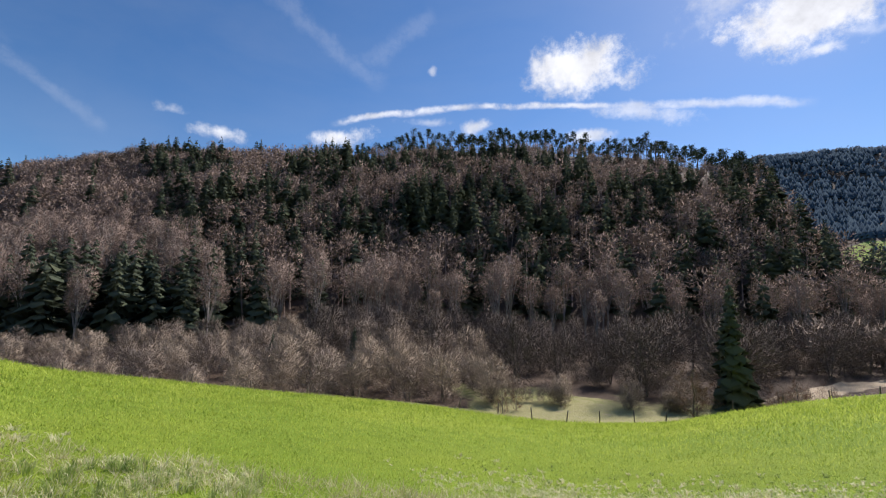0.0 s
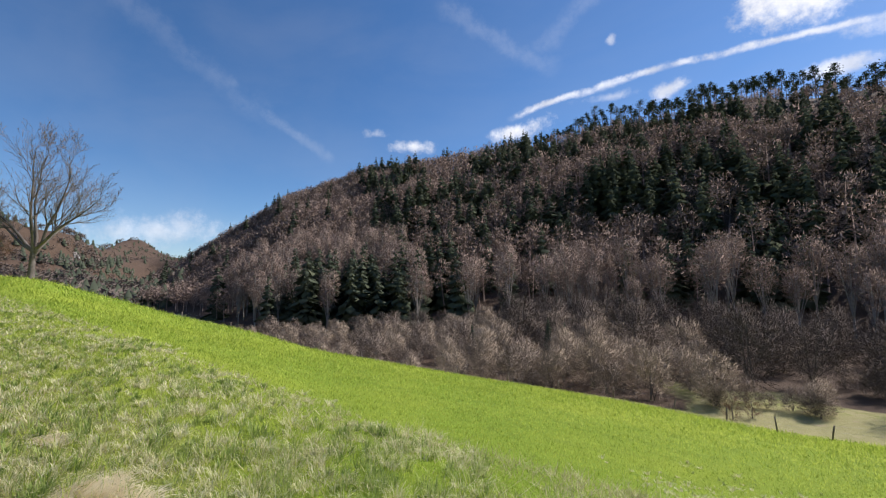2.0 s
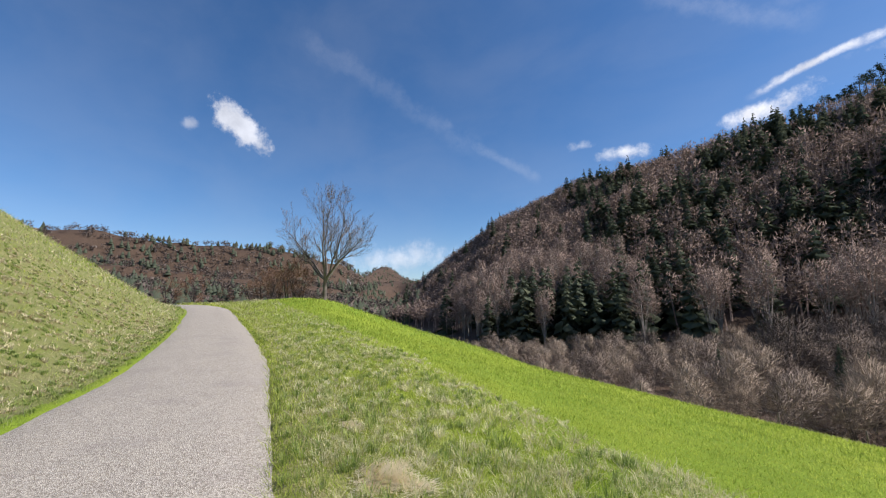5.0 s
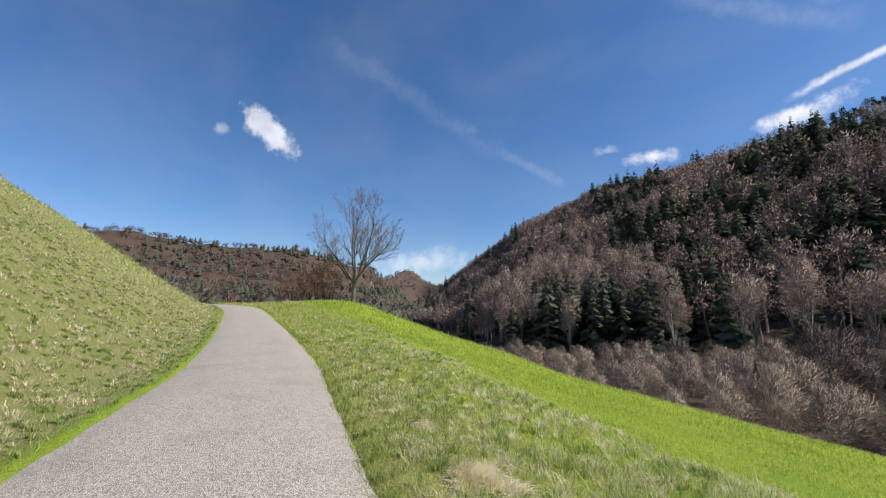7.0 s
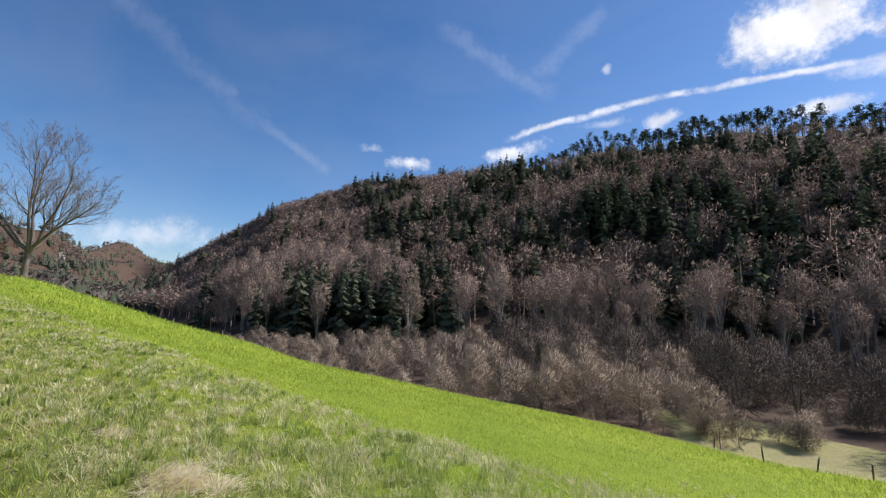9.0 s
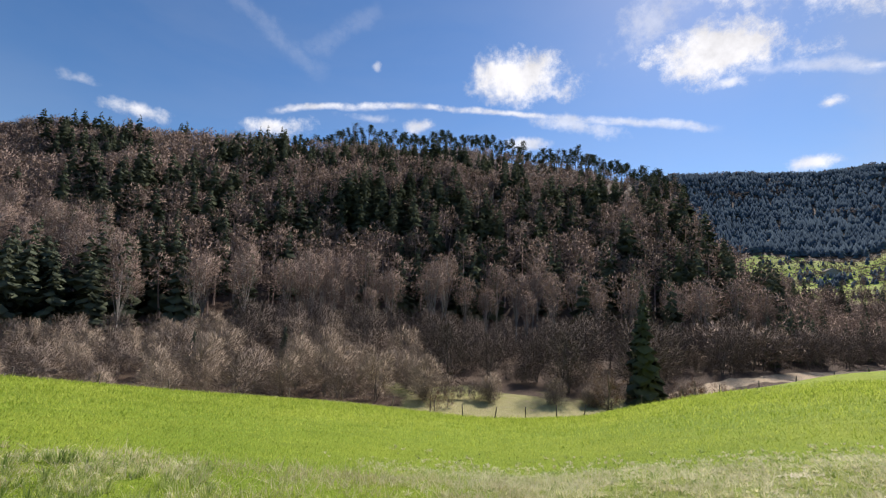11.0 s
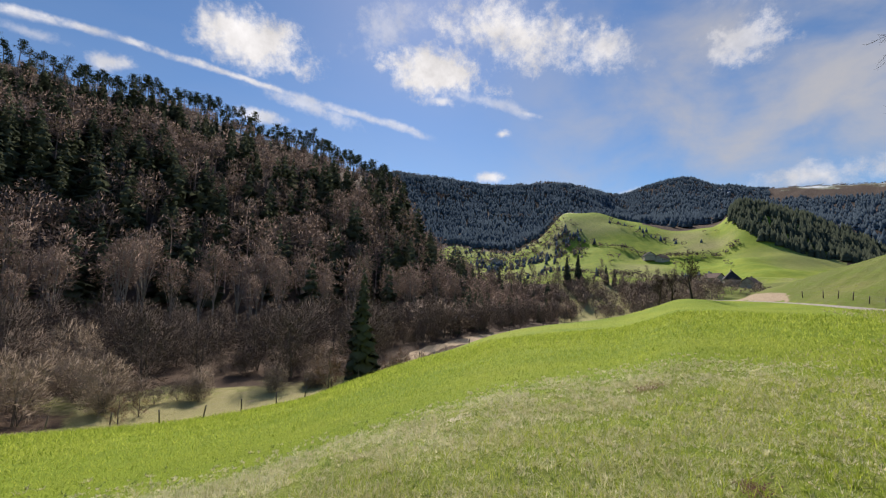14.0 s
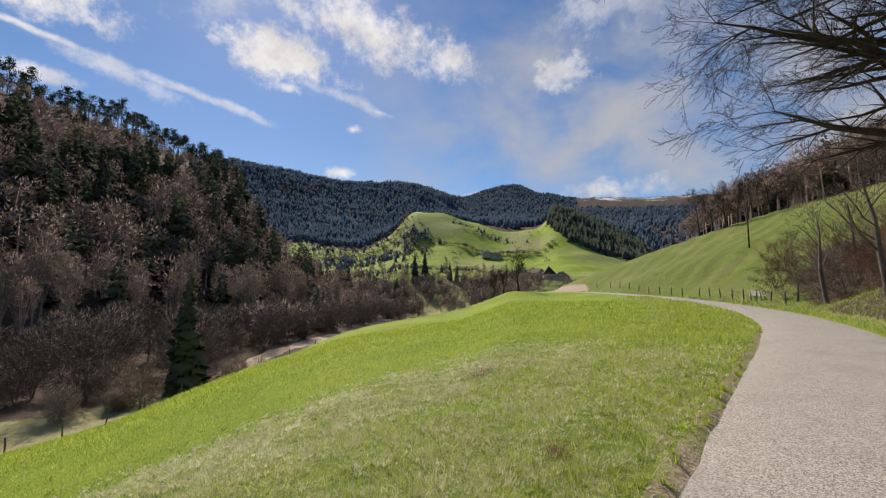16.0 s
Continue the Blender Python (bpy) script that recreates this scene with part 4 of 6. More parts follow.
def fir_tree(seed, tall, low=0.08, wide=0.17, whorls=16, ring=8):
    """A conifer of ragged whorls; each bough is a spray with needles hanging under it."""
    r = random.Random(seed)
    wood, V, N = Shape(), [], []
    wood.tube([(0, 0, -0.02 * tall), (0, 0, tall * 0.5), (0, 0, tall * 0.97)], [tall * 0.013, tall * 0.008, tall * 0.002], 5, False)
    for k in range(whorls):
        f = low + (0.985 - low) * (k / (whorls - 0.5)) ** 0.92
        n = max(4, int(ring * (1.1 - 0.45 * f)))
        for i in range(n):
            w = 6.283 * (i + r.uniform(-0.4, 0.4)) / n + k * 1.3
            l = tall * (wide * (1 - f) ** 0.78 * r.uniform(0.42, 1.3) + 0.012)
            out, side = Vector((math.cos(w), math.sin(w), 0)), Vector((-math.sin(w), math.cos(w), 0))
            z = tall * (f + r.uniform(-0.035, 0.03))
            a = out * l * 0.10 + Vector((0, 0, z + 0.02 * tall))
            tip = out * l + Vector((0, 0, z - l * r.uniform(0.15, 0.55)))
            m = a.lerp(tip, 0.6)
            h = l * r.uniform(0.32, 0.5)
            low_m = m + Vector((0, 0, -l * r.uniform(0.3, 0.55)))
            for p, q, t in ((a, tip, m + side * h), (a, m - side * h, tip), (a, tip, low_m), (m + side * h, m - side * h, low_m - out * l * 0.2)):
                V += [p[:], q[:], t[:]]
                for v in (p, q, t):
                    u = Vector((v.x, v.y, 0)) / (tall * wide) + out * 0.35 + Vector((r.gauss(0, 0.1), r.gauss(0, 0.1), 0.38 + r.gauss(0, 0.1)))
                    N.append(u.normalized()[:])
    V = np.array(V)
    return wood, (V, np.arange(len(V)).reshape(-1, 3), np.array(N))


def whole(wood, crown):
    """Wood and crown as one set of arrays."""
    V, F, N = crown
    if wood.V:
        A = np.array(wood.V)
        M = A.copy()
        M[:, 2] = 0.02
        return np.concatenate([V, A]), np.concatenate([F, np.array(wood.F) + len(V)]), np.concatenate([N, unit(M + 1e-4)])
    return V, F, N


def stream_side(b):
    """How far off the trees beyond the stream begin."""
    return float(np.interp(b, (-60, 8, 33, 38, 46, 52, 57, 64), (74, 66, 62, 80, 112, 138, 165, 210)))


# ---- thicket and alders on the valley floor ----
scrub_roots = [tree_thing("bare_shrub", lobed_tree(100 + i, 9.0, -0.14, 0.46, 10, 2500, 0.10, 0.045, 0.012, 5, 0.32, 0.3, 3), "bare grey-brown shrub in the valley thicket", (BARK, TWIG_PALE if i % 2 else TWIG)) for i in range(4)]
alder_roots = [tree_thing("bare_alder", lobed_tree(200 + i, 12.0, -0.10, 0.37, 14, 3600, 0.062, 0.05, 0.014, 2, 0.4, 0.35, 3), "leafless round-crowned alder beside the stream", (BARK, TWIG_ALDER)) for i in range(4)]
spots = []
for _ in range(9000):
    b = rng.uniform(-58, 7)
    r0, foot = float(along(RIM, np.array([b]), 1)[0]), float(along(FOOT, np.array([b]), 1)[0])
    r = rng.uniform(r0 + 8, min(foot + 2, 116))
    x, y = at(b, r)
    if b > 0 and r > r0 + 30:
        continue
    if all((x - p[0]) ** 2 + (y - p[1]) ** 2 > 4.6 ** 2 for p in spots):
        deep = (r - r0) / 60
        spots.append((x, y, rng.uniform(0, 360), rng.uniform(0.62, 1.0) * (0.62 if b < -36 else 0.8 if b < -24 else 1.0) * (0.8 + 0.35 * deep), rng.randrange(4)))
    if len(spots) >= 165:
        break
for k in range(26):
    b = rng.uniform(3, 40)
    r0 = float(along(RIM, np.array([b]), 1)[0])
    x, y = at(b, r0 + rng.uniform(8, 13))
    spots.append((x, y, rng.uniform(0, 360), rng.uniform(0.2, 0.45), rng.randrange(4)))
for k in range(46):
    b = rng.uniform(6, 56)
    spots.append((*at(b, stream_side(b) + rng.uniform(2, 34)), rng.uniform(0, 360), rng.uniform(0.3, 0.62), 2 * rng.randrange(2)))
plant_row(scrub_roots, spots, "thicket on the valley floor")
spots = []
for _ in range(9000):
    b = rng.uniform(-16, 62)
    r0 = float(along(RIM, np.array([b]), 1)[0])
    near = 76 if b < 8 else stream_side(b)
    r = rng.uniform(max(near, r0 + 11), near + 38)
    x, y = at(b, r)
    if all((x - p[0]) ** 2 + (y - p[1]) ** 2 > 7.2 ** 2 for p in spots):
        spots.append((x, y, rng.uniform(0, 360), rng.uniform(0.75, 1.15) * (0.85 if b > 44 else 1), rng.randrange(4)))
    if len(spots) >= 110:
        break
plant_row(alder_roots, spots, "alders along the stream")


def far_beech(seed, count=34):
    return whole(*lobed_tree(seed, 1.0, 0.15, 0.32, 4, count, 0.17, 0.26, 0.014, 1, 0.4, 0.5, -1))


# ---- woods on the hillside ----
beech_far = [whole(*lobed_tree(300 + i, 1.0, 0.22, 0.30, 8, 430 if i < 6 else 190, 0.062 if i < 6 else 0.085, 0.13 if i < 6 else 0.2, 0.011, 1, 0.45, 0.5, -1)) for i in range(12)]
spruce_far = [fir_tree(320 + i, 1.0, 0.06, 0.19 + 0.014 * i, 14, 8)[1] for i in range(5)]
tall_beech = [tree_thing("tall_beech", lobed_tree(330 + i, 24.0, 0.34, 0.185, 11, 1500, 0.042, 0.075, 0.010, 1, 0.5, 0.4, 2), "tall leafless beech with a pale trunk at the wood's edge", (BARK_PALE, TWIG_BEECH)) for i in range(4)]


def wood_spots(b0, b1, spacing, rule, lim=780, y0=-260):
    """A jittered grid of spots within a sector and a rule."""
    n, m = int(2 * lim / spacing), int((lim - y0) / spacing)
    P = np.array([(-lim + (i + rng.uniform(0.1, 0.9)) * spacing, y0 + (k + rng.uniform(0.1, 0.9)) * spacing) for i in range(n) for k in range(m)])
    b, r = np.degrees(np.arctan2(P[:, 0], P[:, 1])), np.hypot(P[:, 0], P[:, 1])
    keep = (b > b0) & (b < b1)
    P, b, r = P[keep], b[keep], r[keep]
    keep = rule(b, r, P)
    P, b, r = P[keep], b[keep], r[keep]
    return P[:, 0], P[:, 1], land(P[:, 0], P[:, 1]), b, r


def conifer_share(b, f, x, y):
    """How likely a tree is a conifer: f runs from the foot of the slope (0) to its crest (1)."""
    patch = ripple(x, y, 40.0, 3.0) + 0.6 * ripple(x, y, 16.0, 8.0)
    left = 0.02 + 0.75 * smooth((0.2 - f) / 0.12) * smooth((b + 50) / 8) + 0.8 * (f > 0.93) * (b < -36)
    # the conifers' edge climbs the hill towards the middle
    middle = 0.12 + 0.32 * smooth((f - 0.07) / 0.1) * smooth((0.42 + (b + 31) * 0.032 - f) / 0.14) + 0.10 * smooth((f - 0.3) / 0.2) + 0.45 * smooth((0.14 - f) / 0.08) * smooth((-14 - b) / 8)
    right = 0.20 + 0.30 * smooth((f - 0.07) / 0.12) - 0.12 * smooth((f - 0.6) / 0.2)
    s = left + (middle - left) * smooth((b + 38) / 9)
    s = s + (right - s) * smooth((b + 6) / 16)
    return np.clip(s + 0.5 * patch * smooth((b + 42) / 20) * smooth((f - 0.05) / 0.1), 0.01, 0.97)


stands = [wood_spots(b0, b1, gap, lambda b, r, P: (r > along(FOOT, b, 1) + 6) & (r < along(CREST, b, 1) + 20)) for b0, b1, gap in ((-61, -30, 5.9), (-30, 47.5, 7.9))]
X, Y, Zt, Bt, Rt = [np.concatenate(v) for v in zip(*stands)]
Ft = (Rt - along(FOOT, Bt, 1)) / (along(CREST, Bt, 1) - along(FOOT, Bt, 1))
St = conifer_share(Bt, Ft, X, Y)
beeches, spruces, edge_trees = [], [], []
for x, y, z, b, f, s in zip(X, Y, Zt, Bt, Ft, St):
    on_top = -13 < b < 37.5
    if on_top and f > 0.86:
        continue
    low = 0.4 if on_top and f > 0.76 else 0.7 if on_top and f > 0.6 else 0.66 if f > 0.85 else 1.0
    if rng.random() < s:
        tall = (rng.uniform(15, 27) if f > 0.2 else rng.uniform(17, 25)) * low * (0.7 if f > 0.85 and not on_top else 1)
        spruces.append((rng.randrange(5), x, y, z - 0.3, rng.uniform(0, 6.28), tall * rng.uniform(0.95, 1.35), tall))
    elif f < 0.08 + 0.10 * (b < -28) + rng.uniform(0, 0.05) and b > -52:
        edge_trees.append((x, y, rng.uniform(0, 360), rng.uniform(0.6, 1.05), rng.randrange(4)))
    else:
        tall = (rng.uniform(12, 16) if b < -30 else rng.uniform(15, 22)) * low
        beeches.append((rng.randrange(6) + 6 * (math.hypot(x, y) > 250), x, y, z - 0.3, rng.uniform(0, 6.28), tall * rng.uniform(0.95, 1.25), tall))
plant_row(tall_beech, edge_trees, "tall beeches at the foot of the hill")
# the spur runs out in lower mixed trees
X, Y, Zt, Bt, Rt = wood_spots(47.5, 60, 6.4, lambda b, r, P: (r > np.maximum(along(FOOT, b, 1) - 46 + (b - 47) * 2, np.interp(b, (46, 52, 57, 64), (114, 140, 167, 212)))) & (r < along(CREST, b, 1) - (b - 47) * 3), 420, 60)
for x, y, z, b in zip(X, Y, Zt, Bt):
    tall = rng.uniform(9, 19) * (1 - 0.035 * (b - 47))
    if rng.random() < 0.42:
        spruces.append((rng.randrange(5), x, y, z - 0.3, rng.uniform(0, 6.28), tall * 1.05, tall))
    else:
        beeches.append((rng.randrange(6), x, y, z - 0.3, rng.uniform(0, 6.28), tall * 1.15, tall))
# wood above the grassy slope, and trees on the terrace beyond the stream
X, Y, Zt, Bt, Rt = wood_spots(90, 124, 4.6, lambda b, r, P: (r > 95) & (r < 215) & (beside_lane(P[:, 0], P[:, 1])[0] < -62 - 30 * smooth((100 - b) / 6)), 220, -150)
for x, y, z in zip(X, Y, Zt):
    tall = rng.uniform(13, 19)
    if rng.random() < 0.1:
        spruces.append((rng.randrange(5), x, y, z - 0.3, rng.uniform(0, 6.28), tall, tall))
    else:
        beeches.append((rng.randrange(6), x, y, z - 0.3, rng.uniform(0, 6.28), tall * 1.1, tall))
tagged(part("beech_wood", scatter_mesh("beech_wood", beech_far, beeches, TWIG_BEECH)), "leafless brown beech wood covering the steep hillside", "forest", kind="stuff")
tagged(part("spruce_wood", scatter_mesh("spruce_wood", spruce_far, spruces, NEEDLE)), "dark green conifers among the hillside beeches", "forest", kind="stuff")

# pines standing along the crest
pine_roots = [tree_thing("ridge_pine", grow_pine(360 + i, 20.0, 26, 16, 0.52), "tall thin pine on the rocky hill crest", (BARK, NEEDLE_PINE)) for i in range(5)]
spots = []
for k in range(190):
    b = -17 + 56 * (k + rng.random()) / 190
    c = float(along(CREST, np.array([b]), 1)[0])
    x, y = at(b, c + (rng.uniform(-12, 8) if k % 3 else rng.uniform(-60, -15)))
    spots.append((x, y, rng.uniform(0, 360), rng.uniform(0.72, 1.15) * (0.75 if b < -8 else 1.0), rng.randrange(5)))
plant_row(pine_roots, spots, "pines along the hill crest")


# ---- distant woods ----
def far_conifer(seed):
    r = random.Random(seed)
    s = Shape()
    for z0, z1, w in ((0.0, 0.5, 0.22), (0.28, 0.78, 0.17), (0.55, 1.0, 0.11)):
        o, n = len(s.V), 5
        s.V += [(math.cos(6.283 * k / n) * w * r.uniform(0.7, 1.2), math.sin(6.283 * k / n) * w * r.uniform(0.7, 1.2), z0 + r.uniform(-0.04, 0.05)) for k in range(n)] + [(0, 0, z1)]
        s.F += [(o + k, o + (k + 1) % n, o + n) for k in range(n)]
    return both(s, Shape(), 0.3, 0.35, 0.3)


tiny_beech = [far_beech(400 + i) for i in range(4)]
tiny_spruce = [far_conifer(420 + i) for i in range(4)]
far_places = {"beech": [], "spruce": []}


def far_wood(b0, b1, r0, r1, count, share, tall):
    b = np.array([rng.uniform(b0, b1) for _ in range(count)])
    q = np.array([rng.random() for _ in range(count)])
    near, far = r0(b), r1(b)
    r = np.sqrt(near ** 2 + q * (far ** 2 - near ** 2))
    x, y = r * np.sin(np.radians(b)), r * np.cos(np.radians(b))
    z = land(x, y)
    patch = ripple(x, y, 110.0, 6.0)
    for i in range(count):
        k = "spruce" if share + 0.5 * patch[i] > rng.random() else "beech"
        h = rng.uniform(*tall)
        far_places[k].append((rng.randrange(4), x[i], y[i], z[i] - 0.4, rng.uniform(0, 6.28), h * (1.6 if k == "beech" else 1.7), h))


far_wood(-125, -58, lambda b: 0 * b + 190, lambda b: along(RANGE, b, 1) * 1.02, 4000, 0.32, (9, 15))
far_wood(-68, -57, lambda b: 0 * b + 300, lambda b: 0 * b + 1200, 900, 0.5, (11, 18))
tagged(part("valley_beech_wood", scatter_mesh("valley_beech_wood", tiny_beech, far_places["beech"], TWIG_FAR)), "leafless brown woods on the hills up the valley", "forest", kind="stuff")
tagged(part("valley_spruce_wood", scatter_mesh("valley_spruce_wood", tiny_spruce, far_places["spruce"], NEEDLE)), "dark conifers in the woods up the valley", "forest", kind="stuff")
far_places = {"beech": [], "spruce": []}
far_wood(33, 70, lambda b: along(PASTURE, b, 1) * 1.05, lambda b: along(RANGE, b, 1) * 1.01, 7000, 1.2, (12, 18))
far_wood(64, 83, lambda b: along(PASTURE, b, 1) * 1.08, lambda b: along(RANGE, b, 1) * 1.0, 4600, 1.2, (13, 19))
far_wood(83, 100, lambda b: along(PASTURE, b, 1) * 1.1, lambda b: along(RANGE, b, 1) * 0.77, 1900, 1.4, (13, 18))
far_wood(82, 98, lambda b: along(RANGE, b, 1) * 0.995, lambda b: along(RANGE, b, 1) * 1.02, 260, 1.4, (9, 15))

far_wood(36, 66, lambda b: along(RANGE, b, 1) * 0.985, lambda b: along(RANGE, b, 1) * 1.01, 420, -1.0, (15, 24))
far_wood(82, 98, lambda b: along(RANGE, b, 1) * 0.985, lambda b: along(RANGE, b, 1) * 1.0, 160, -1.0, (15, 26))
for f0, f1, b0, b1, n in ((0.76, 1.02, 46, 60.4, 620), (0.70, 0.86, 59.5, 63.5, 120), (0.80, 0.81, 62, 80, 90), (0.60, 0.61, 50, 77, 110), (0.90, 0.94, 66, 74, 40), (0.5, 0.95, 47, 80, 70)):
    far_wood(b0, b1, lambda b: along(PASTURE, b, 1) * f0, lambda b: along(PASTURE, b, 1) * f1, n, 0.25, (4, 9))
cone_places = []
for _ in range(1200):
    q = rng.uniform(79.3, 92.5)
    d = 720 * rng.uniform(0.80 + 0.12 * max(0, 82 - q) / 3, 1.08)
    x, y = at(q, d)
    h = rng.uniform(9, 15)
    cone_places.append((rng.randrange(4), x, y, height(x, y) - 0.4, rng.uniform(0, 6.28), h * 1.3, h))
tagged(part("cone_hill_wood", scatter_mesh("cone_hill_wood", tiny_spruce, cone_places, NEEDLE)), "dark spruce wood on the round hill", "forest", kind="stuff")
tagged(part("distant_beech_wood", scatter_mesh("distant_beech_wood", tiny_beech, far_places["beech"], TWIG_FAR)), "leafless brown woods on the far hills", "forest", kind="stuff")
# these conifers carry the haze of distance in their base colour
tagged(part("distant_spruce_wood", scatter_mesh("distant_spruce_wood", tiny_spruce, far_places["spruce"], NEEDLE_HAZE)), "dark conifer woods on the far hills, tinted haze blue", "forest", kind="stuff")


# ---- single trees ----
ash = tree_thing("ash_tree", ash_tree(11, 13.0), "tall open leafless ash at the meadow's edge", (BARK, TWIG))
x, y = at(-69.7, 53.0)
plant(ash, x, y, 20, 1.0, True)

thorn_roots = [tree_thing("thorn_tree", fan_tree(500 + i, 5.0, 0.22, 0.40, 34, 30, 0.16, 0.003, 0.02, 2), "small bare thorn tree on the grassy knoll", (BARK_DARK, TWIG_RED)) for i in range(3)]
spots = []
for b, d, s in ((-78.6, 53, 0.55), (-77.2, 54, 0.75), (-76.1, 52, 0.85), (-75.2, 54, 0.8), (-74.3, 52, 0.95), (-73.4, 53, 1.0), (-72.6, 54, 0.9), (-81.2, 57, 0.5), (-84.5, 60, 0.9), (-87, 62, 0.8)):
    x, y = at(b, d)
    spots.append((x, y, rng.uniform(0, 360), s, rng.randrange(3)))
plant_row(thorn_roots, spots, "thorn trees on the knoll")

spruce = tree_thing("spruce_tree", fir_tree(600, 16.0, 0.04, 0.17, 26, 11), "dark green spruce among bare alders", (BARK_DARK, NEEDLE))
spots = []
for b, d, s in ((34.2, 64, 1.0), (-21.5, 74, 0.42), (-11.5, 70, 0.5), (-9.5, 76, 0.42), (46.5, 128, 0.75), (49.2, 150, 0.8), (52.5, 170, 0.7), (53.6, 172, 0.75), (61.2, 285, 1.25), (62.6, 288, 1.3), (66.0, 292, 0.8), (67.0, 290, 0.7)):
    x, y = at(b, d)
    spots.append((x, y, rng.uniform(0, 360), s, 0))
plant_row([spruce], spots, "spruces on the valley floor")

sapling = tree_thing("young_tree", fan_tree(610, 6.0, 0.14, 0.33, 40, 26, 0.17, 0.0022, 0.016), "small bare tree beside the pasture fence", (BARK, TWIG_RED))
spots = [(*at(b, d), rng.uniform(0, 360), s, 0) for b, d, s in ((30.3, 50.5, 1.0), (38.0, 64, 0.7), (39.6, 66, 0.8), (42.2, 70, 0.75), (8.2, 50, 0.5), (10.0, 52, 0.45))]
plant_row([sapling], spots, "young trees by the fence")

pollard = tree_thing("fruit_tree", grow_tree(620, 7.0, 0.36, 12, 0.40, 2, 1.7, 0.1, 0.035, 1, 0.03, 6), "gnarled dark fruit tree beside the lane", (BARK_DARK, TWIG_DARK))
spots = [(*at(b, d), t, s, 0) for b, d, t, s in ((75.5, 86, 20, 0.95), (73.4, 91, 150, 0.8), (71.9, 92, 260, 0.85))]
plant_row([pollard], spots, "fruit trees by the lane")

poplar_roots = [tree_thing("bare_poplar", fan_tree(630 + i, 16.0, 0.3, 0.12, 34, 22, 0.10, 0.003, 0.010), "slender leafless tree on the far terrace", (BARK, TWIG)) for i in range(3)]
spots = []
for k in range(34):
    b = 50 + 26 * (k + rng.random()) / 34
    spots.append((*at(b, rng.uniform(268, 305)), rng.uniform(0, 360), rng.uniform(0.45, 1.05), rng.randrange(3)))
plant_row(poplar_roots, spots, "slender trees on the terrace")

willow_roots = [tree_thing("willow_bush", lobed_tree(640 + i, 6.0, 0.02, 0.45, 6, 420, 0.11, 0.11, 0.012, 3, 0.4, 0.4, 1), "bare willow bush on the river bank", (BARK, (TWIG_PALE, TWIG, TWIG)[i])) for i in range(3)]
spots = []
for k in range(190):
    b = rng.uniform(40, 77)
    d = rng.uniform(max(140 + (b - 40) * 2.2, stream_side(b) + 4), 290) if b > 50 else rng.uniform(stream_side(b) + 4, 200)
    spots.append((*at(b, d), rng.uniform(0, 360), rng.uniform(0.9, 1.9), 0 if (55 < b < 62 and d < 230) else rng.choice((1, 2))))
for k in range(12):
    spots.append((*at(rng.uniform(75.5, 83), rng.uniform(225, 275)), rng.uniform(0, 360), rng.uniform(0.9, 1.4), 1))
for k in range(80):
    spots.append((*at(rng.uniform(56, 78), rng.uniform(226, 282)), rng.uniform(0, 360), rng.uniform(1.2, 2.0), rng.choice((1, 2))))
plant_row(willow_roots, spots, "bushes on the river bank")

# brush on the bank beside the lane
brush_roots = [tree_thing("hazel_brush", fan_tree(650 + i, 4.2, 0.03, 0.45, 55, 36, 0.17, 0.0018, 0.010, 6), "tangled leafless hazel brush on the leafy bank", (BARK, TWIG_RED if i else TWIG)) for i in range(3)]
spots = []
for _ in range(400):
    b, d = rng.uniform(103.5, 119), rng.uniform(24, 64)
    x, y = at(b, d)
    u = float(beside_lane(np.array([x]), np.array([y]))[0][0])
    if u < -6.5 and all((x - p[0]) ** 2 + (y - p[1]) ** 2 > 2.6 ** 2 for p in spots):
        spots.append((x, y, rng.uniform(0, 360), rng.uniform(0.8, 1.5), rng.randrange(3)))
    if len(spots) > 60:
        break
plant_row(brush_roots, spots, "brush on the bank")
crooked = tree_thing("crooked_tree", grow_tree(660, 8.5, 0.3, 9, 0.34, 2, 1.4, 0.05, 0.02, 1, 0.012, 6), "crooked half-dead tree leaning out of the brush", (BARK, TWIG))
spots = [(*at(b, d), t, s, 0) for b, d, t, s in ((107.6, 42, 30, 1.0), (105.2, 50, 200, 0.6), (111.8, 34, 120, 1.15), (112.8, 38, 300, 1.0), (110.2, 52, 70, 1.0))]
plant_row([crooked], spots, "thin trees in the brush")
crown_roots = [tree_thing("hilltop_tree", grow_tree(670 + i, 12, 0.22, 14, 0.42, 2, 1.8, 0.08, 0.02, 1, 0.03, 5), "broad leafless tree at the edge of the hilltop wood", (BARK_DARK, TWIG_DARK)) for i in range(2)]
spots = [(*spot(b, e, 70, 230), t, s, k) for b, e, t, s, k in ((96.9, 8.7, 0, 0.95, 0), (98.2, 9.4, 90, 0.8, 1), (99.4, 10.0, 40, 0.9, 0), (100.6, 10.5, 200, 0.85, 1), (102, 10.8, 10, 0.9, 0), (103.5, 11.2, 70, 0.95, 1), (105, 11.4, 130, 0.8, 0))]
plant_row(crown_roots, spots, "trees along the hilltop")


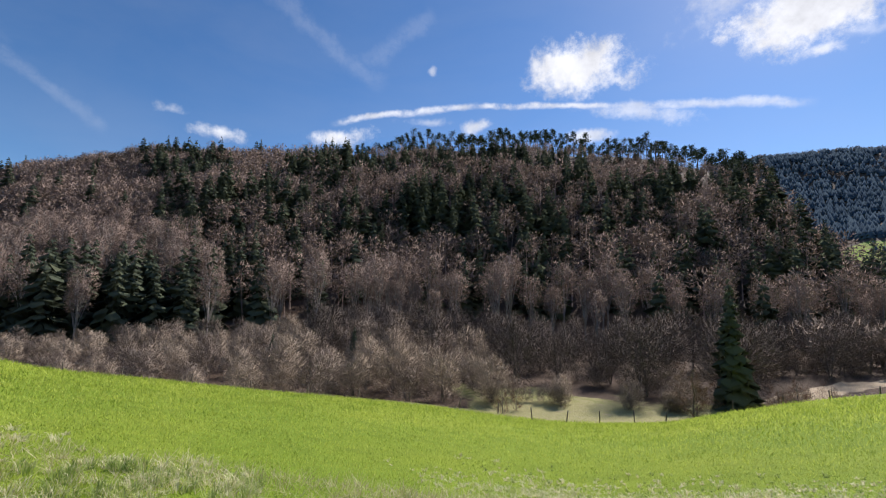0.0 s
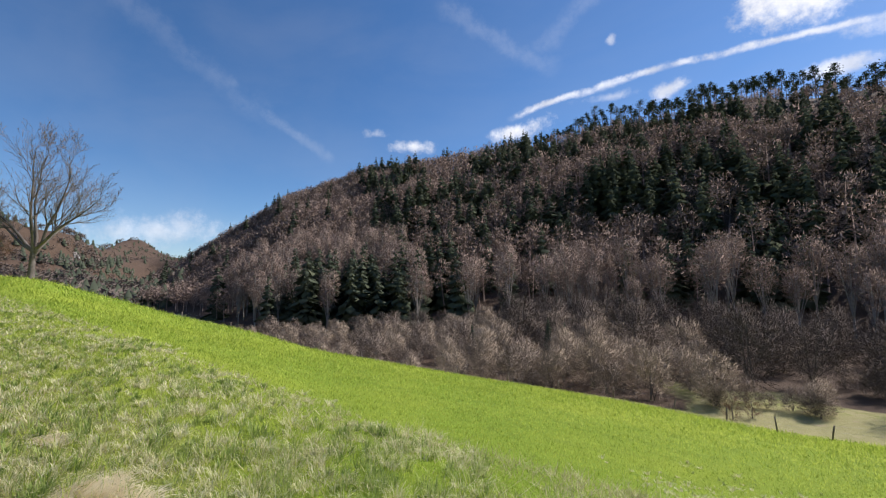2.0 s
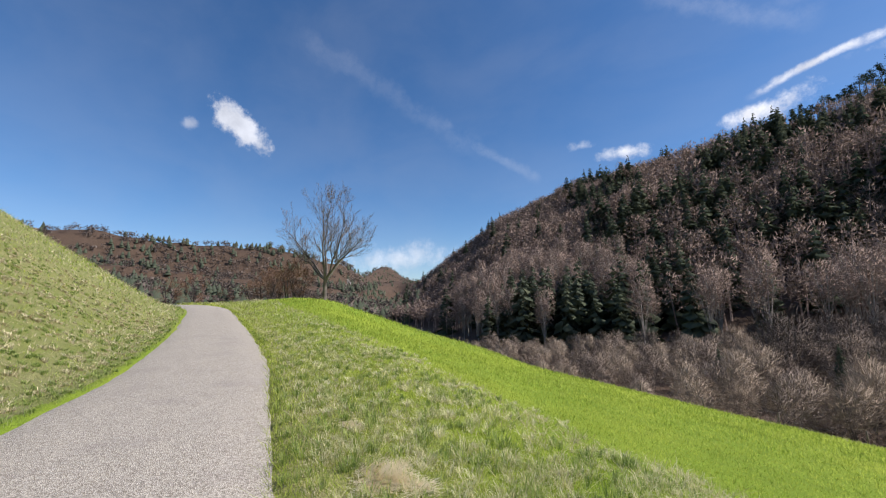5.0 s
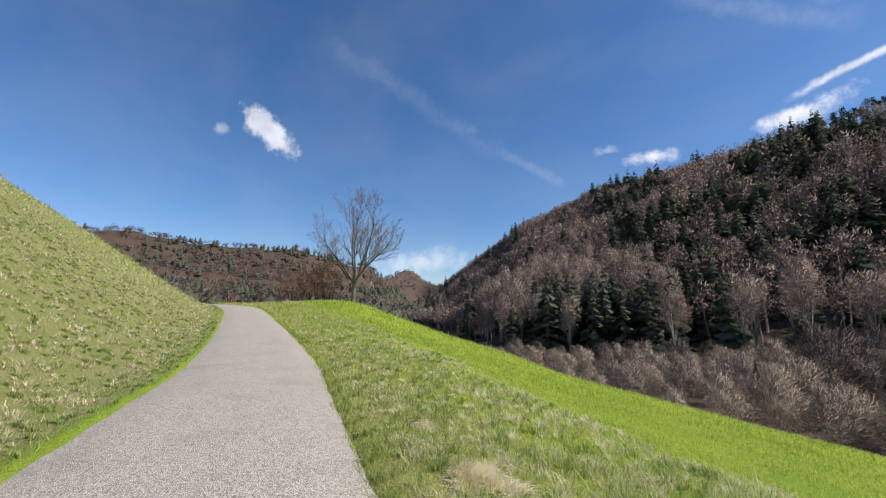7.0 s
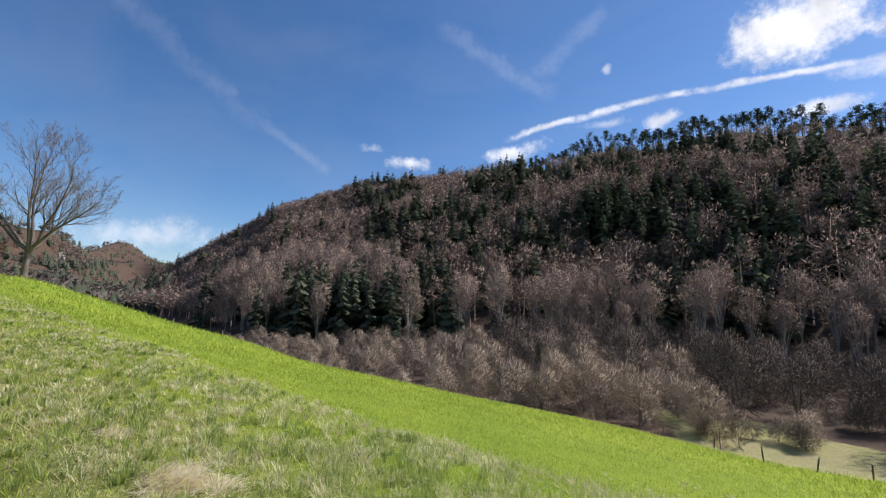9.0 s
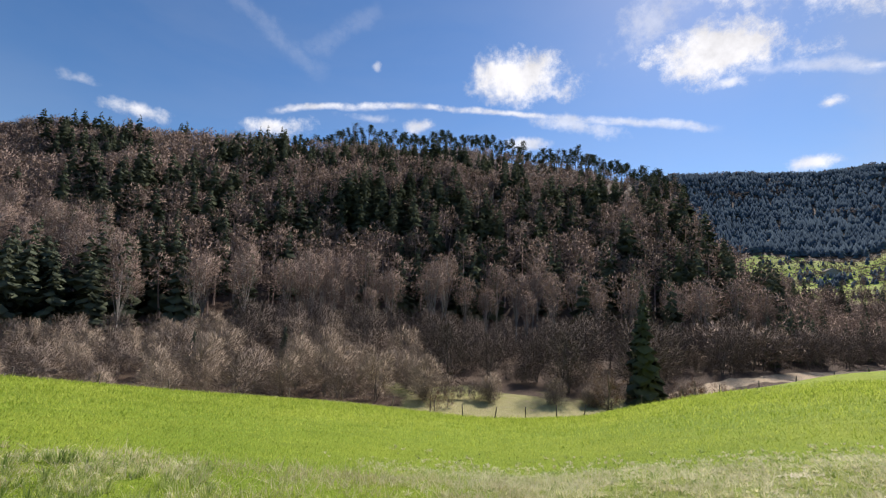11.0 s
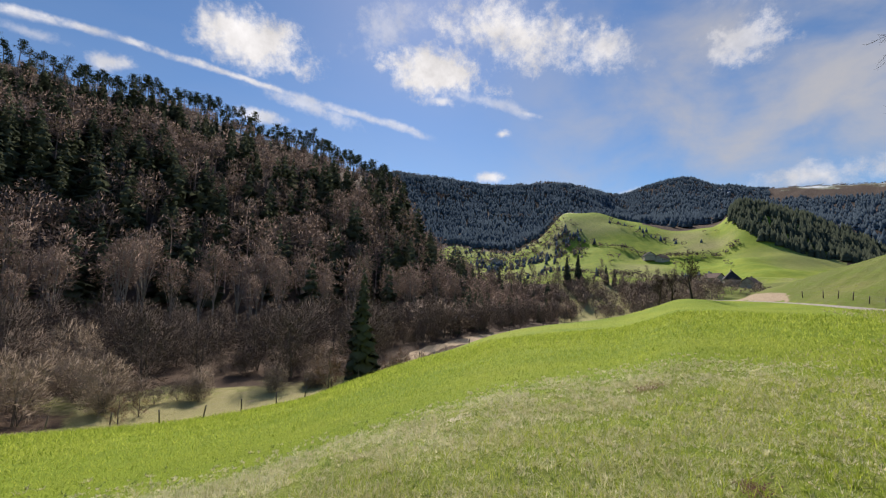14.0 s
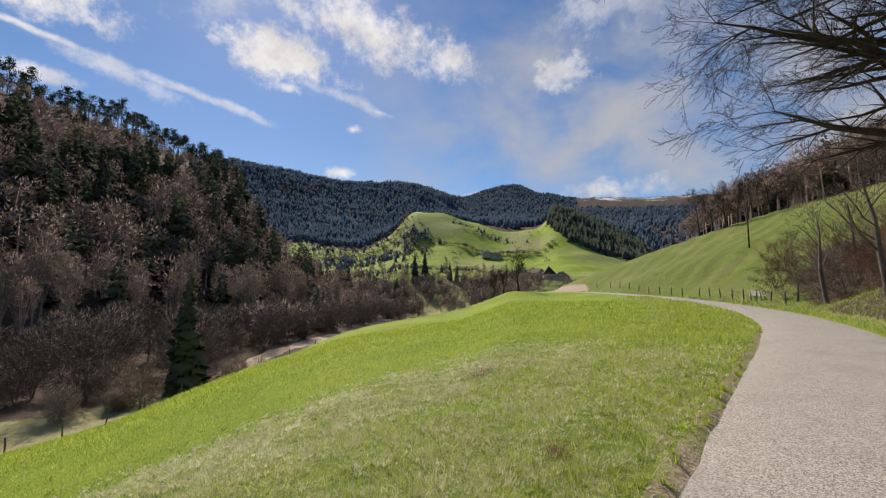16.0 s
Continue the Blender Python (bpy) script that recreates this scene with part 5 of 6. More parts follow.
def overhanging_tree(seed):
    """A big leafless tree on the bank whose limbs reach out over the lane."""
    rng = random.Random(seed)
    wood, twigs = Shape(), Shape()

    def limb(p, d, length, radius, level, sag):
        pts, rad = [p], [radius]
        n = (5, 5, 6, 7, 8)[level]
        for i in range(n):
            d = (d + Vector((rng.gauss(0, 0.10), rng.gauss(0, 0.10), rng.gauss(0, 0.08) - sag))).normalized()
            p = p + d * length / n
            pts.append(p)
            rad.append(max(radius * (1 - 0.9 * (i + 1) / n), 0.0035))
            if level > 0 and i >= (1 if level == 4 else 0):
                for _ in range(rng.choice((1, 2)) if level > 1 else 2):
                    limb(p, rnd_dir(rng, d, rng.uniform(0.35, 0.75)), length * rng.uniform(0.32, 0.52) * (1.1 - 0.4 * i / n), rad[-1] * 0.62, level - 1, sag * 0.6)
        if level > 0:
            wood.tube(pts, rad, (3, 3, 4, 5, 7)[level], False)
        else:
            side = d.cross(Vector((rng.gauss(0, 1), rng.gauss(0, 1), rng.gauss(0, 1)))).normalized()
            for a, c in zip(pts[:-1], pts[1:]):
                twigs.sliver(a, c + (c - a) * 0.3, 0.0045, side)
                e = rnd_dir(rng, d, 0.7)
                twigs.sliver(c, c + e * length * rng.uniform(0.25, 0.5), 0.0035, side)

    wood.tube([Vector((0, 0, -0.5)), Vector((0.1, 0.1, 3)), Vector((0.0, 0.3, 6)), Vector((0.2, 0.3, 10))], [0.48, 0.36, 0.3, 0.16], 9, False)
    for z, a, t, l in ((4.2, 108, 1.25, 5.0), (5.0, 118, 1.22, 5.6), (5.8, 100, 1.16, 5.6), (6.6, 122, 1.12, 6.2), (7.4, 108, 1.05, 6.4), (8.2, 130, 1.0, 6.2), (8.8, 112, 0.9, 6.4), (5.0, 146, 1.2, 5.0), (6.9, 140, 1.12, 5.4),
                       (9.0, 60, 0.8, 6.0), (7.5, 250, 0.9, 6.0), (9.6, 200, 0.5, 5.0)):
        w = radians(a)
        limb(Vector((0.05, 0.25, z)), Vector((math.cos(w) * math.sin(t), math.sin(w) * math.sin(t), math.cos(t))), l, 0.16, 3, 0.035)
    return wood, twigs


beech = tree_thing("overhanging_tree", overhanging_tree(21), "large leafless tree reaching out over the lane", (BARK_DARK, TWIG_DARK))
x, y = at(121.0, 14.5)
plant(beech, x, y, 0, 1.0, True)


# ---- fences, poles, bench ----
def post_mesh(tall, r, seed):
    q = random.Random(seed)
    s = Shape()
    lean = Vector((q.gauss(0, 0.05), q.gauss(0, 0.05), 0))
    s.tube([Vector((0, 0, -0.4)), lean * 0.5 + Vector((0, 0, tall * 0.5)), lean + Vector((0, 0, tall))], [r * 1.05, r, r * 0.9], 7, True)
    return s.mesh("post", POST, True)


def build_fence(name, line_, tall, r, label, wires=(0.55, 0.95)):
    """Posts along a line, with wires."""
    root = tagged(new(name), label, "fence")
    x0, y0 = line_[0]
    root.location = (x0, y0, height(x0, y0))
    kinds = [post_mesh(tall, r, k) for k in range(4)]
    tops = []
    for i, (x, y) in enumerate(line_):
        z = height(x, y)
        p = part("post", kinds[i % 4], root)
        p.location = (x - x0, y - y0, z - root.location.z)
        p.rotation_euler = (rng.gauss(0, 0.05), rng.gauss(0, 0.05), rng.uniform(0, 6))
        tops.append(Vector(p.location))
    for h in wires:
        s = Shape()
        s.tube([t + Vector((0, 0, h * tall)) for t in tops], [0.003] * len(tops), 3, False)
        part("wire", s.mesh("wire", STEEL), root)
    return root


def rim_spot(b, extra=0.3):
    return at(b, float(along(RIM, np.array([b]), 1)[0]) + extra)


build_fence("pasture_fence", [rim_spot(b, 0.2) for b in (-57, -52, -46.5, -41.1, -36.4, -30, -23.5, -17, -10.5, -4, 2.5)], 1.25, 0.06, "weathered wooden pasture fence along the meadow's edge")
build_fence("pasture_fence", [rim_spot(b, 0.5) for b in (7.6, 12.0, 16.2, 20.2, 24.1, 27.4, 30.6, 34, 38.4, 42, 45.5, 48.5, 51.5, 54, 56.5, 58.8, 61, 63, 65, 67)], 1.25, 0.065, "row of weathered fence posts at the foot of the meadow")
k0 = int(np.abs(EDGE[:, 0] - 44).argmin())
k1 = int(np.abs(EDGE[:, 0] - 92).argmin())
ids = np.linspace(k0, k1, 17).astype(int)
build_fence("roadside_fence", [tuple(EDGE[i, :2] + UPHILL[i] * (LANE_WIDTH + 3.4)) for i in ids], 1.2, 0.07, "wooden post fence below the grassy slope")


def build_pole(b, d, tall):
    root = tagged(new("utility_pole"), "thin dark wooden utility pole on the grassy slope", "utility pole", "utility poles")
    x, y = at(b, d)
    root.location = (x, y, height(x, y))
    s = Shape()
    s.tube([(0, 0, -0.8), (0, 0, tall * 0.6), (0, 0, tall)], [0.12, 0.10, 0.08], 8, True)
    part("pole", s.mesh("pole", BARK_DARK, True), root)
    for k, w in enumerate((-0.22, 0.22)):
        s = Shape()
        s.tube([(w, 0, tall - 0.5), (w, 0, tall - 0.3)], [0.05, 0.035], 6, True)
        s.box((min(0, w), -0.02, tall - 0.55), (max(0, w), 0.02, tall - 0.5))
        part("insulator", s.mesh("insulator", STEEL), root)
    return root


build_pole(101.5, 85, 8.1)
x, y = spot(94.0, 7.5, 80, 160)
build_pole(94.0, math.hypot(x, y), 7.4)


def build_bench():
    root = tagged(new("bench"), "pale slatted wooden bench beside the lane", "bench")
    x, y = at(102.0, 55)
    root.matrix_basis = pose(x, y, height(x, y), 0, 0, 25)
    for k in range(4):
        s = Shape()
        s.box((-0.9, -0.22 + k * 0.115, 0.43), (0.9, -0.12 + k * 0.115, 0.47))
        part("slat", s.mesh("slat", WHITE_PAINT), root)
    for k in range(3):
        s = Shape()
        s.box((-0.9, 0.24 + k * 0.03, 0.55 + k * 0.13), (0.9, 0.275 + k * 0.03, 0.65 + k * 0.13))
        part("back_slat", s.mesh("back_slat", WHITE_PAINT), root)
    for w in (-0.7, 0.7):
        s = Shape()
        s.box((w - 0.04, -0.2, -0.1), (w + 0.04, -0.12, 0.43))
        s.box((w - 0.04, 0.2, -0.1), (w + 0.04, 0.28, 0.43))
        s.tube([(w, 0.24, 0.4), (w, 0.36, 0.95)], [0.035, 0.03], 6)
        part("leg", s.mesh("leg", POST), root)
    return root


build_bench()


# ---- farm houses ----
def build_house(b, d, wide, deep, wall_h, roof_h, turn, roof_mat, hip=0.0, label="", sink=0.0):
    root = tagged(new("house"), label, "house", "houses in the valley")
    x, y = at(b, d)
    root.matrix_basis = pose(x, y, height(x, y) - sink, 0, 0, turn)
    w, e = wide / 2, deep / 2
    s = Shape()
    s.box((-w, -e, -1.5), (w, e, wall_h))
    if hip == 0:
        for sx in (-w, w):
            o = len(s.V)
            s.V += [(sx, -e, wall_h), (sx, e, wall_h), (sx, 0, wall_h + roof_h * 0.97)]
            s.F.append((o, o + 1, o + 2))
    part("wall", s.mesh("wall", PLASTER), root)
    s = Shape()
    g = 0.5
    ridge = w + g - hip
    lo = wall_h - 0.25
    for dz in (0.0, 0.22):
        o = len(s.V)
        s.V += [(-w - g, -e - g, lo + dz), (w + g, -e - g, lo + dz), (w + g, e + g, lo + dz), (-w - g, e + g, lo + dz), (-ridge, 0, wall_h + roof_h + dz), (ridge, 0, wall_h + roof_h + dz)]
        s.F += [(o, o + 1, o + 5), (o, o + 5, o + 4), (o + 2, o + 3, o + 4), (o + 2, o + 4, o + 5), (o + 1, o + 2, o + 5), (o + 3, o, o + 4)] if hip else [(o, o + 1, o + 5), (o, o + 5, o + 4), (o + 2, o + 3, o + 4), (o + 2, o + 4, o + 5)]
    for i, k in ((0, 1), (1, 2), (2, 3), (3, 0)):
        s.F += [(i, k, k + 6), (i, k + 6, i + 6)]
    roof = part("roof", s.mesh("roof", roof_mat), root)
    s = Shape()
    s.box((w * 0.3, -0.4, wall_h + roof_h * 0.6), (w * 0.3 + 0.7, 0.3, wall_h + roof_h + 0.9))
    part("chimney", s.mesh("chimney", PLASTER), roof)
    n = max(2, int(wide / 3.2))
    for row in range(2 if wall_h > 4.5 else 1):
        for k in range(n):
            cx, cz = -w + wide * (k + 0.5) / n, 1.6 + row * 2.7
            for sy in (-1, 1):
                s = Shape()
                s.box((cx - 0.5, sy * e - 0.06, cz - 0.65), (cx + 0.5, sy * e + 0.06, cz + 0.65))
                part("window", s.mesh("window", PANE), root)
    return root


def on_sight(b, e, r0, r1):
    x, y = spot(b, e, r0, r1)
    return math.hypot(x, y)


build_house(79.3, 300, 8, 8, 5.0, 5.0, 20, SLATE, 3.6, "house with a steep dark hipped roof among trees", 1)
build_house(77.6, 330, 11, 8, 4.0, 3.2, 60, ROOF, 0, "low house with a brown gabled roof", 1)
build_house(81.0, 290, 9, 7, 3.5, 3.0, -10, ROOF, 0, "plastered house with a brown gabled roof", 1)
build_house(70.9, on_sight(70.9, 4.2, 340, 640), 22, 12, 4, 4.5, 30, SLATE, 0, "farmhouse with a dark roof on the green slope")
build_house(72.4, on_sight(72.4, 4.0, 340, 640), 14, 9, 3.5, 3.5, -20, ROOF, 0, "barn with a brown roof on the green slope")
build_house(51.6, on_sight(51.6, 3.6, 320, 640), 26, 12, 5, 3.5, 50, ROOF, 0, "pale farm building beyond the wooded spur")


# ---- pale rock face on the distant hill ----
def build_rock(b, d, size, seed):
    q = random.Random(seed)
    bm = bmesh.new()
    bmesh.ops.create_icosphere(bm, subdivisions=3, radius=1.0)
    for v in bm.verts:
        k = noise.noise(v.co * 1.7 + Vector((seed, 0, 0))) * 0.5 + noise.noise(v.co * 4.0) * 0.2
        v.co *= 1 + k
    me = bpy.data.meshes.new("rock_face")
    bm.to_mesh(me)
    bm.free()
    me.materials.append(ROCK)
    ob = tagged(part("rock_face", me), "pale limestone crag in the wooded hillside", "rock", "crags")
    x, y = at(b, d)
    ob.matrix_basis = pose(x, y, height(x, y) + size * 0.2, 0, 0, q.uniform(0, 360)) @ Matrix.Diagonal((size, size, size * 1.3, 1))


build_rock(-66.8, on_sight(-66.8, 4.0, 500, 1000), 6, 1)
build_rock(-66.2, on_sight(-66.2, 3.6, 500, 1000), 4, 2)


# ---- grass ----
def blades(name, count, rule, mat, tall, wide, r0, r1, label, power=0.45, b0=-106, b1=116, lean=0.5, seed=3):
    """Blades of grass, thick on the ground near the lane and thinner further off."""
    g = np.random.default_rng(seed)
    b = np.radians(g.uniform(b0, b1, count))
    q = g.uniform(0, 1, count)
    r = (r0 ** power + q * (r1 ** power - r0 ** power)) ** (1 / power)
    x, y = r * np.sin(b), r * np.cos(b)
    u, _ = beside_lane(x, y)
    p = rule(x, y, r, np.degrees(b), u)
    keep = g.uniform(0, 1, count) < p
    x, y, r, u = x[keep], y[keep], r[keep], u[keep]
    n = len(x)
    z = land(x, y) - 0.01
    grow = np.maximum((tall[0] + (tall[1] - tall[0]) * g.uniform(0, 1, n) ** 1.6), 0.0055 * r * g.uniform(0.5, 1.4, n))
    w = np.maximum(wide, 0.00085 * r) * g.uniform(0.6, 1.2, n)
    t = g.uniform(0, 2 * np.pi, n)
    k = g.normal(0, lean, n), g.normal(0, lean, n)
    dx, dy = np.cos(t) * w, np.sin(t) * w
    V = np.stack([np.stack([x - dx, y - dy, z], 1), np.stack([x + dx, y + dy, z], 1), np.stack([x + k[0] * grow, y + k[1] * grow, z + grow], 1)], 1).reshape(-1, 3)
    F = np.arange(3 * n, dtype=np.int32).reshape(-1, 3)
    return tagged(part(name, mesh_of(name, V, F, mat)), label, "grass", kind="stuff")


def clumps(x, y):
    return 0.5 + 0.5 * ripple(x, y, 0.8, 1.5) * 0.7 + 0.3 * ripple(x, y, 0.27, 4.0)


blades("meadow_grass", 300000, lambda x, y, r, b, u: ((u > np.where(x > 1, 1.74, 1.68)) | (u < -1.75)) * np.where(u < 0, np.where(x < 0, 0.15, 0.5), 0.9) * np.clip(r / 2.5, 0, 1) * (1 - 0.5 * smooth((b - 5) / 25) * (1 - smooth((r - 8 - 0.10 * np.maximum(b - 40, 0)) / 3))), GRASS, (0.025, 0.07), 0.0026, 0.6, 48,
       "short fresh green meadow grass", seed=3, power=0.5)
def lane_blades(name, count, u0, u1, mat, tall, label, lean, seed, clumped, reach, share=lambda x, y: 1.0):
    """Blades in a strip beside the lane, from u0 to u1 metres off its middle, thinning out with distance."""
    g = np.random.default_rng(seed)
    d = np.hypot(MIDDLE[:, 0], MIDDLE[:, 1])
    step = np.gradient(np.cumsum(np.concatenate([[0], np.hypot(*np.diff(MIDDLE[:, :2], axis=0).T)])))
    p = step / (2.0 + d) ** 1.5 * (d < reach)
    i = g.choice(len(MIDDLE) - 1, count, p=p[:-1] / p[:-1].sum())
    f = g.uniform(0, 1, count)[:, None]
    at_ = MIDDLE[i, :2] * (1 - f) + MIDDLE[i + 1, :2] * f
    u = u0 + (u1 - u0) * g.uniform(0, 1, count) ** 1.3
    at_ = at_ - UPHILL[i] * u[:, None]
    x, y = at_[:, 0], at_[:, 1]
    keep = (g.uniform(0, 1, count) < (1 - clumped) + clumped * smooth((clumps(x, y) - 0.3) / 0.35)) & (g.uniform(0, 1, count) < share(x, y))
    x, y = x[keep], y[keep]
    r = np.hypot(x, y)
    n = len(x)
    z = land(x, y) - 0.01
    h = np.maximum(tall[0] + (tall[1] - tall[0]) * g.uniform(0, 1, n) ** 1.5, 0.0055 * r * g.uniform(0.5, 1.4, n))
    w = np.maximum(0.0026, 0.0008 * r) * g.uniform(0.6, 1.2, n)
    t = g.uniform(0, 6.283, n)
    dx, dy = np.cos(t) * w, np.sin(t) * w
    V = np.stack([np.stack([x - dx, y - dy, z], 1), np.stack([x + dx, y + dy, z], 1), np.stack([x + g.normal(0, lean, n) * h, y + g.normal(0, lean, n) * h, z + h], 1)], 1).reshape(-1, 3)
    return tagged(part(name, mesh_of(name, V, np.arange(3 * n), mat)), label, "grass", kind="stuff")


lane_blades("verge_grass", 75000, 1.60, 5.0, GRASS, (0.05, 0.21), "longer green grass along the lane's edge", 0.55, 5, 0.5, 60, lambda x, y: np.where(x > 1, smooth((beside_lane(x, y)[0] - 1.58 - 0.5 * clumps(x, y)) / 0.2), 1.0))
lane_blades("verge_straw", 90000, 1.9, 6.5, STRAW, (0.04, 0.17), "pale dead grass among the green of the verge", 0.9, 6, 0.85, 60, lambda x, y: np.where(x < 1.5, 1.0, 0.25))
lane_blades("bank_straw", 150000, -2.3, -22.0, STRAW, (0.04, 0.15), "dry pale grass on the bank above the lane", 0.9, 7, 0.85, 60, lambda x, y: np.where(x < 10, 1.0, 0.35))
lane_blades("bank_grass", 60000, -1.75, -16.0, GRASS_DEEP, (0.03, 0.12), "green grass on the bank above the lane", 0.6, 8, 0.3, 60)


def tussocks(name, count, rule, blades_each, mat, size, tall, reach, label, seed, b0, b1, lean=0.8, power=0.6):
    """Tufts of arching blades, thinner on the ground further off."""
    g = np.random.default_rng(seed)
    b, q = np.radians(g.uniform(b0, b1, count)), g.uniform(0, 1, count)
    r = (1.3 ** power + q * (reach ** power - 1.3 ** power)) ** (1 / power)
    x, y = r * np.sin(b), r * np.cos(b)
    keep = g.uniform(0, 1, count) < rule(x, y, r, np.degrees(b), beside_lane(x, y)[0])
    x, y, r = x[keep], y[keep], r[keep]
    grown = g.uniform(0.55, 1.25, len(x))
    k = np.repeat(np.arange(len(x)), blades_each)
    n = len(k)
    w = g.uniform(0, 6.283, n)
    d = np.stack([np.cos(w), np.sin(w)], 1)
    off = np.abs(g.normal(0, 0.5, n)) * size * grown[k]
    px, py = x[k] + d[:, 0] * off, y[k] + d[:, 1] * off
    z = land(px, py) - 0.01
    h = tall * grown[k] * g.uniform(0.45, 1.1, n)
    out = h * np.abs(g.normal(lean, 0.35, n)) * 0.8
    wide = np.maximum(0.0028, 0.00075 * r[k]) * g.uniform(0.7, 1.3, n)
    sx, sy = -d[:, 1] * wide, d[:, 0] * wide
    mx, my, mz = px + d[:, 0] * out * 0.4, py + d[:, 1] * out * 0.4, z + h * 0.72
    V = np.stack([np.stack(c, 1) for c in ((px - sx, py - sy, z), (px + sx, py + sy, z), (mx - sx * 0.8, my - sy * 0.8, mz), (mx + sx * 0.8, my + sy * 0.8, mz),
                                           (px + d[:, 0] * out, py + d[:, 1] * out, z + h * g.uniform(0.7, 1.0, n)))], 1).reshape(-1, 3)
    o = (np.arange(n) * 5)[:, None]
    F = np.concatenate([o + (0, 1, 3), o + (0, 3, 2), o + (2, 3, 4)], 1).reshape(-1, 3)
    return tagged(part(name, mesh_of(name, V, F, mat)), label, "grass", kind="stuff")


def on_verge(x, y, r, b, u):
    bare = np.minimum(np.hypot(x - at(-61.5, 4.6)[0], y - at(-61.5, 4.6)[1]), np.hypot(x - at(-65.5, 6.4)[0], y - at(-65.5, 6.4)[1]) + 0.15)
    return (u > 1.72) * (1 - smooth((u - 4.2 - 1.2 * ripple(x, y, 2.5, 1.0)) / 2.5)) * smooth((bare - 0.28) / 0.2)


tussocks("verge_tussocks", 2700, on_verge, 30, GRASS_DEEP, 0.085, 0.15, 26, "dense dark green grass tussocks on the verge", 41, -104, -20)
tussocks("verge_straw_tussocks", 6500, lambda x, y, r, b, u: on_verge(x, y, r, b, u - 0.4) * smooth((clumps(x, y) - 0.28) / 0.25), 26, STRAW_SUNLIT, 0.10, 0.11, 26, "bleached dead grass tufts on the verge", 42, -104, -20, 1.2)
tussocks("bank_tussocks", 3600, lambda x, y, r, b, u: (u < -2.1) * smooth((clumps(x, y) - 0.3) / 0.3), 24, STRAW, 0.10, 0.12, 34, "bleached dead grass tufts on the bank", 43, -112, -74, 1.1, 0.9)
tussocks("bank_green_tussocks", 2600, lambda x, y, r, b, u: (u < -1.8) * 0.8, 24, GRASS_DEEP, 0.08, 0.11, 30, "green grass tufts on the bank", 44, -112, -74, 0.8, 0.9)
tussocks("meadow_tussocks", 8500, lambda x, y, r, b, u: (u > 1.85) * smooth((b + 8) / 25) * (1 - smooth((r - 7.5 - 0.10 * np.maximum(b - 40, 0)) / 4)) * smooth((clumps(x, y) - 0.15) / 0.4), 14, STRAW_SUNLIT, 0.05, 0.07, 18, "short yellowish grass tufts in the meadow", 45, -10, 114, 1.0)
tussocks("meadow_straw_tufts", 2600, lambda x, y, r, b, u: (u > 2.2) * smooth((b + 2) / 20) * (1 - smooth((r - 7.5 - 0.10 * np.maximum(b - 40, 0)) / 3)) * smooth((clumps(y, x) - 0.35) / 0.3), 14, HAY, 0.05, 0.055, 16, "bleached straw tufts scattered in the meadow", 47, -10, 112, 1.3)
tussocks("meadow_green_tufts", 4200, lambda x, y, r, b, u: (u > 2.0) * smooth((b + 2) / 20) * (1 - smooth((r - 8.5) / 3)), 12, GRASS_DEEP, 0.04, 0.06, 15, "green grass tufts in the dry part of the meadow", 48, -10, 112, 0.7)
tussocks("lane_edge_tussocks", 3000, lambda x, y, r, b, u: (u > 1.7) * (1 - smooth((u - 2.3 - 0.6 * clumps(x, y)) / 0.5)), 22, GRASS, 0.06, 0.10, 22, "fresh green grass tufts along the lane's edge", 46, 40, 114, 0.8)


def fringe():
    """Long dry grass standing along the meadow's rim."""
    g = np.random.default_rng(9)
    n = 26000
    b = g.uniform(-76, 10, n)
    r = along(RIM, b, 1) + g.normal(-0.6, 1.1, n)
    x, y = r * np.sin(np.radians(b)), r * np.cos(np.radians(b))
    keep = g.uniform(0, 1, n) < 0.25 + 0.75 * clumps(x * 0.3, y * 0.3)
    x, y = x[keep], y[keep]
    n = len(x)
    z = land(x, y) - 0.02
    h, w, t = g.uniform(0.12, 0.42, n), g.uniform(0.008, 0.016, n), g.uniform(0, 6.283, n)
    dx, dy = np.cos(t) * w, np.sin(t) * w
    V = np.stack([np.stack([x - dx, y - dy, z], 1), np.stack([x + dx, y + dy, z], 1), np.stack([x + g.normal(0, 0.5, n) * h, y + g.normal(0, 0.5, n) * h, z + h], 1)], 1).reshape(-1, 3)
    tagged(part("rim_grass", mesh_of("rim_grass", V, np.arange(3 * n), STRAW)), "long dry grass along the rim of the meadow", "grass", kind="stuff")


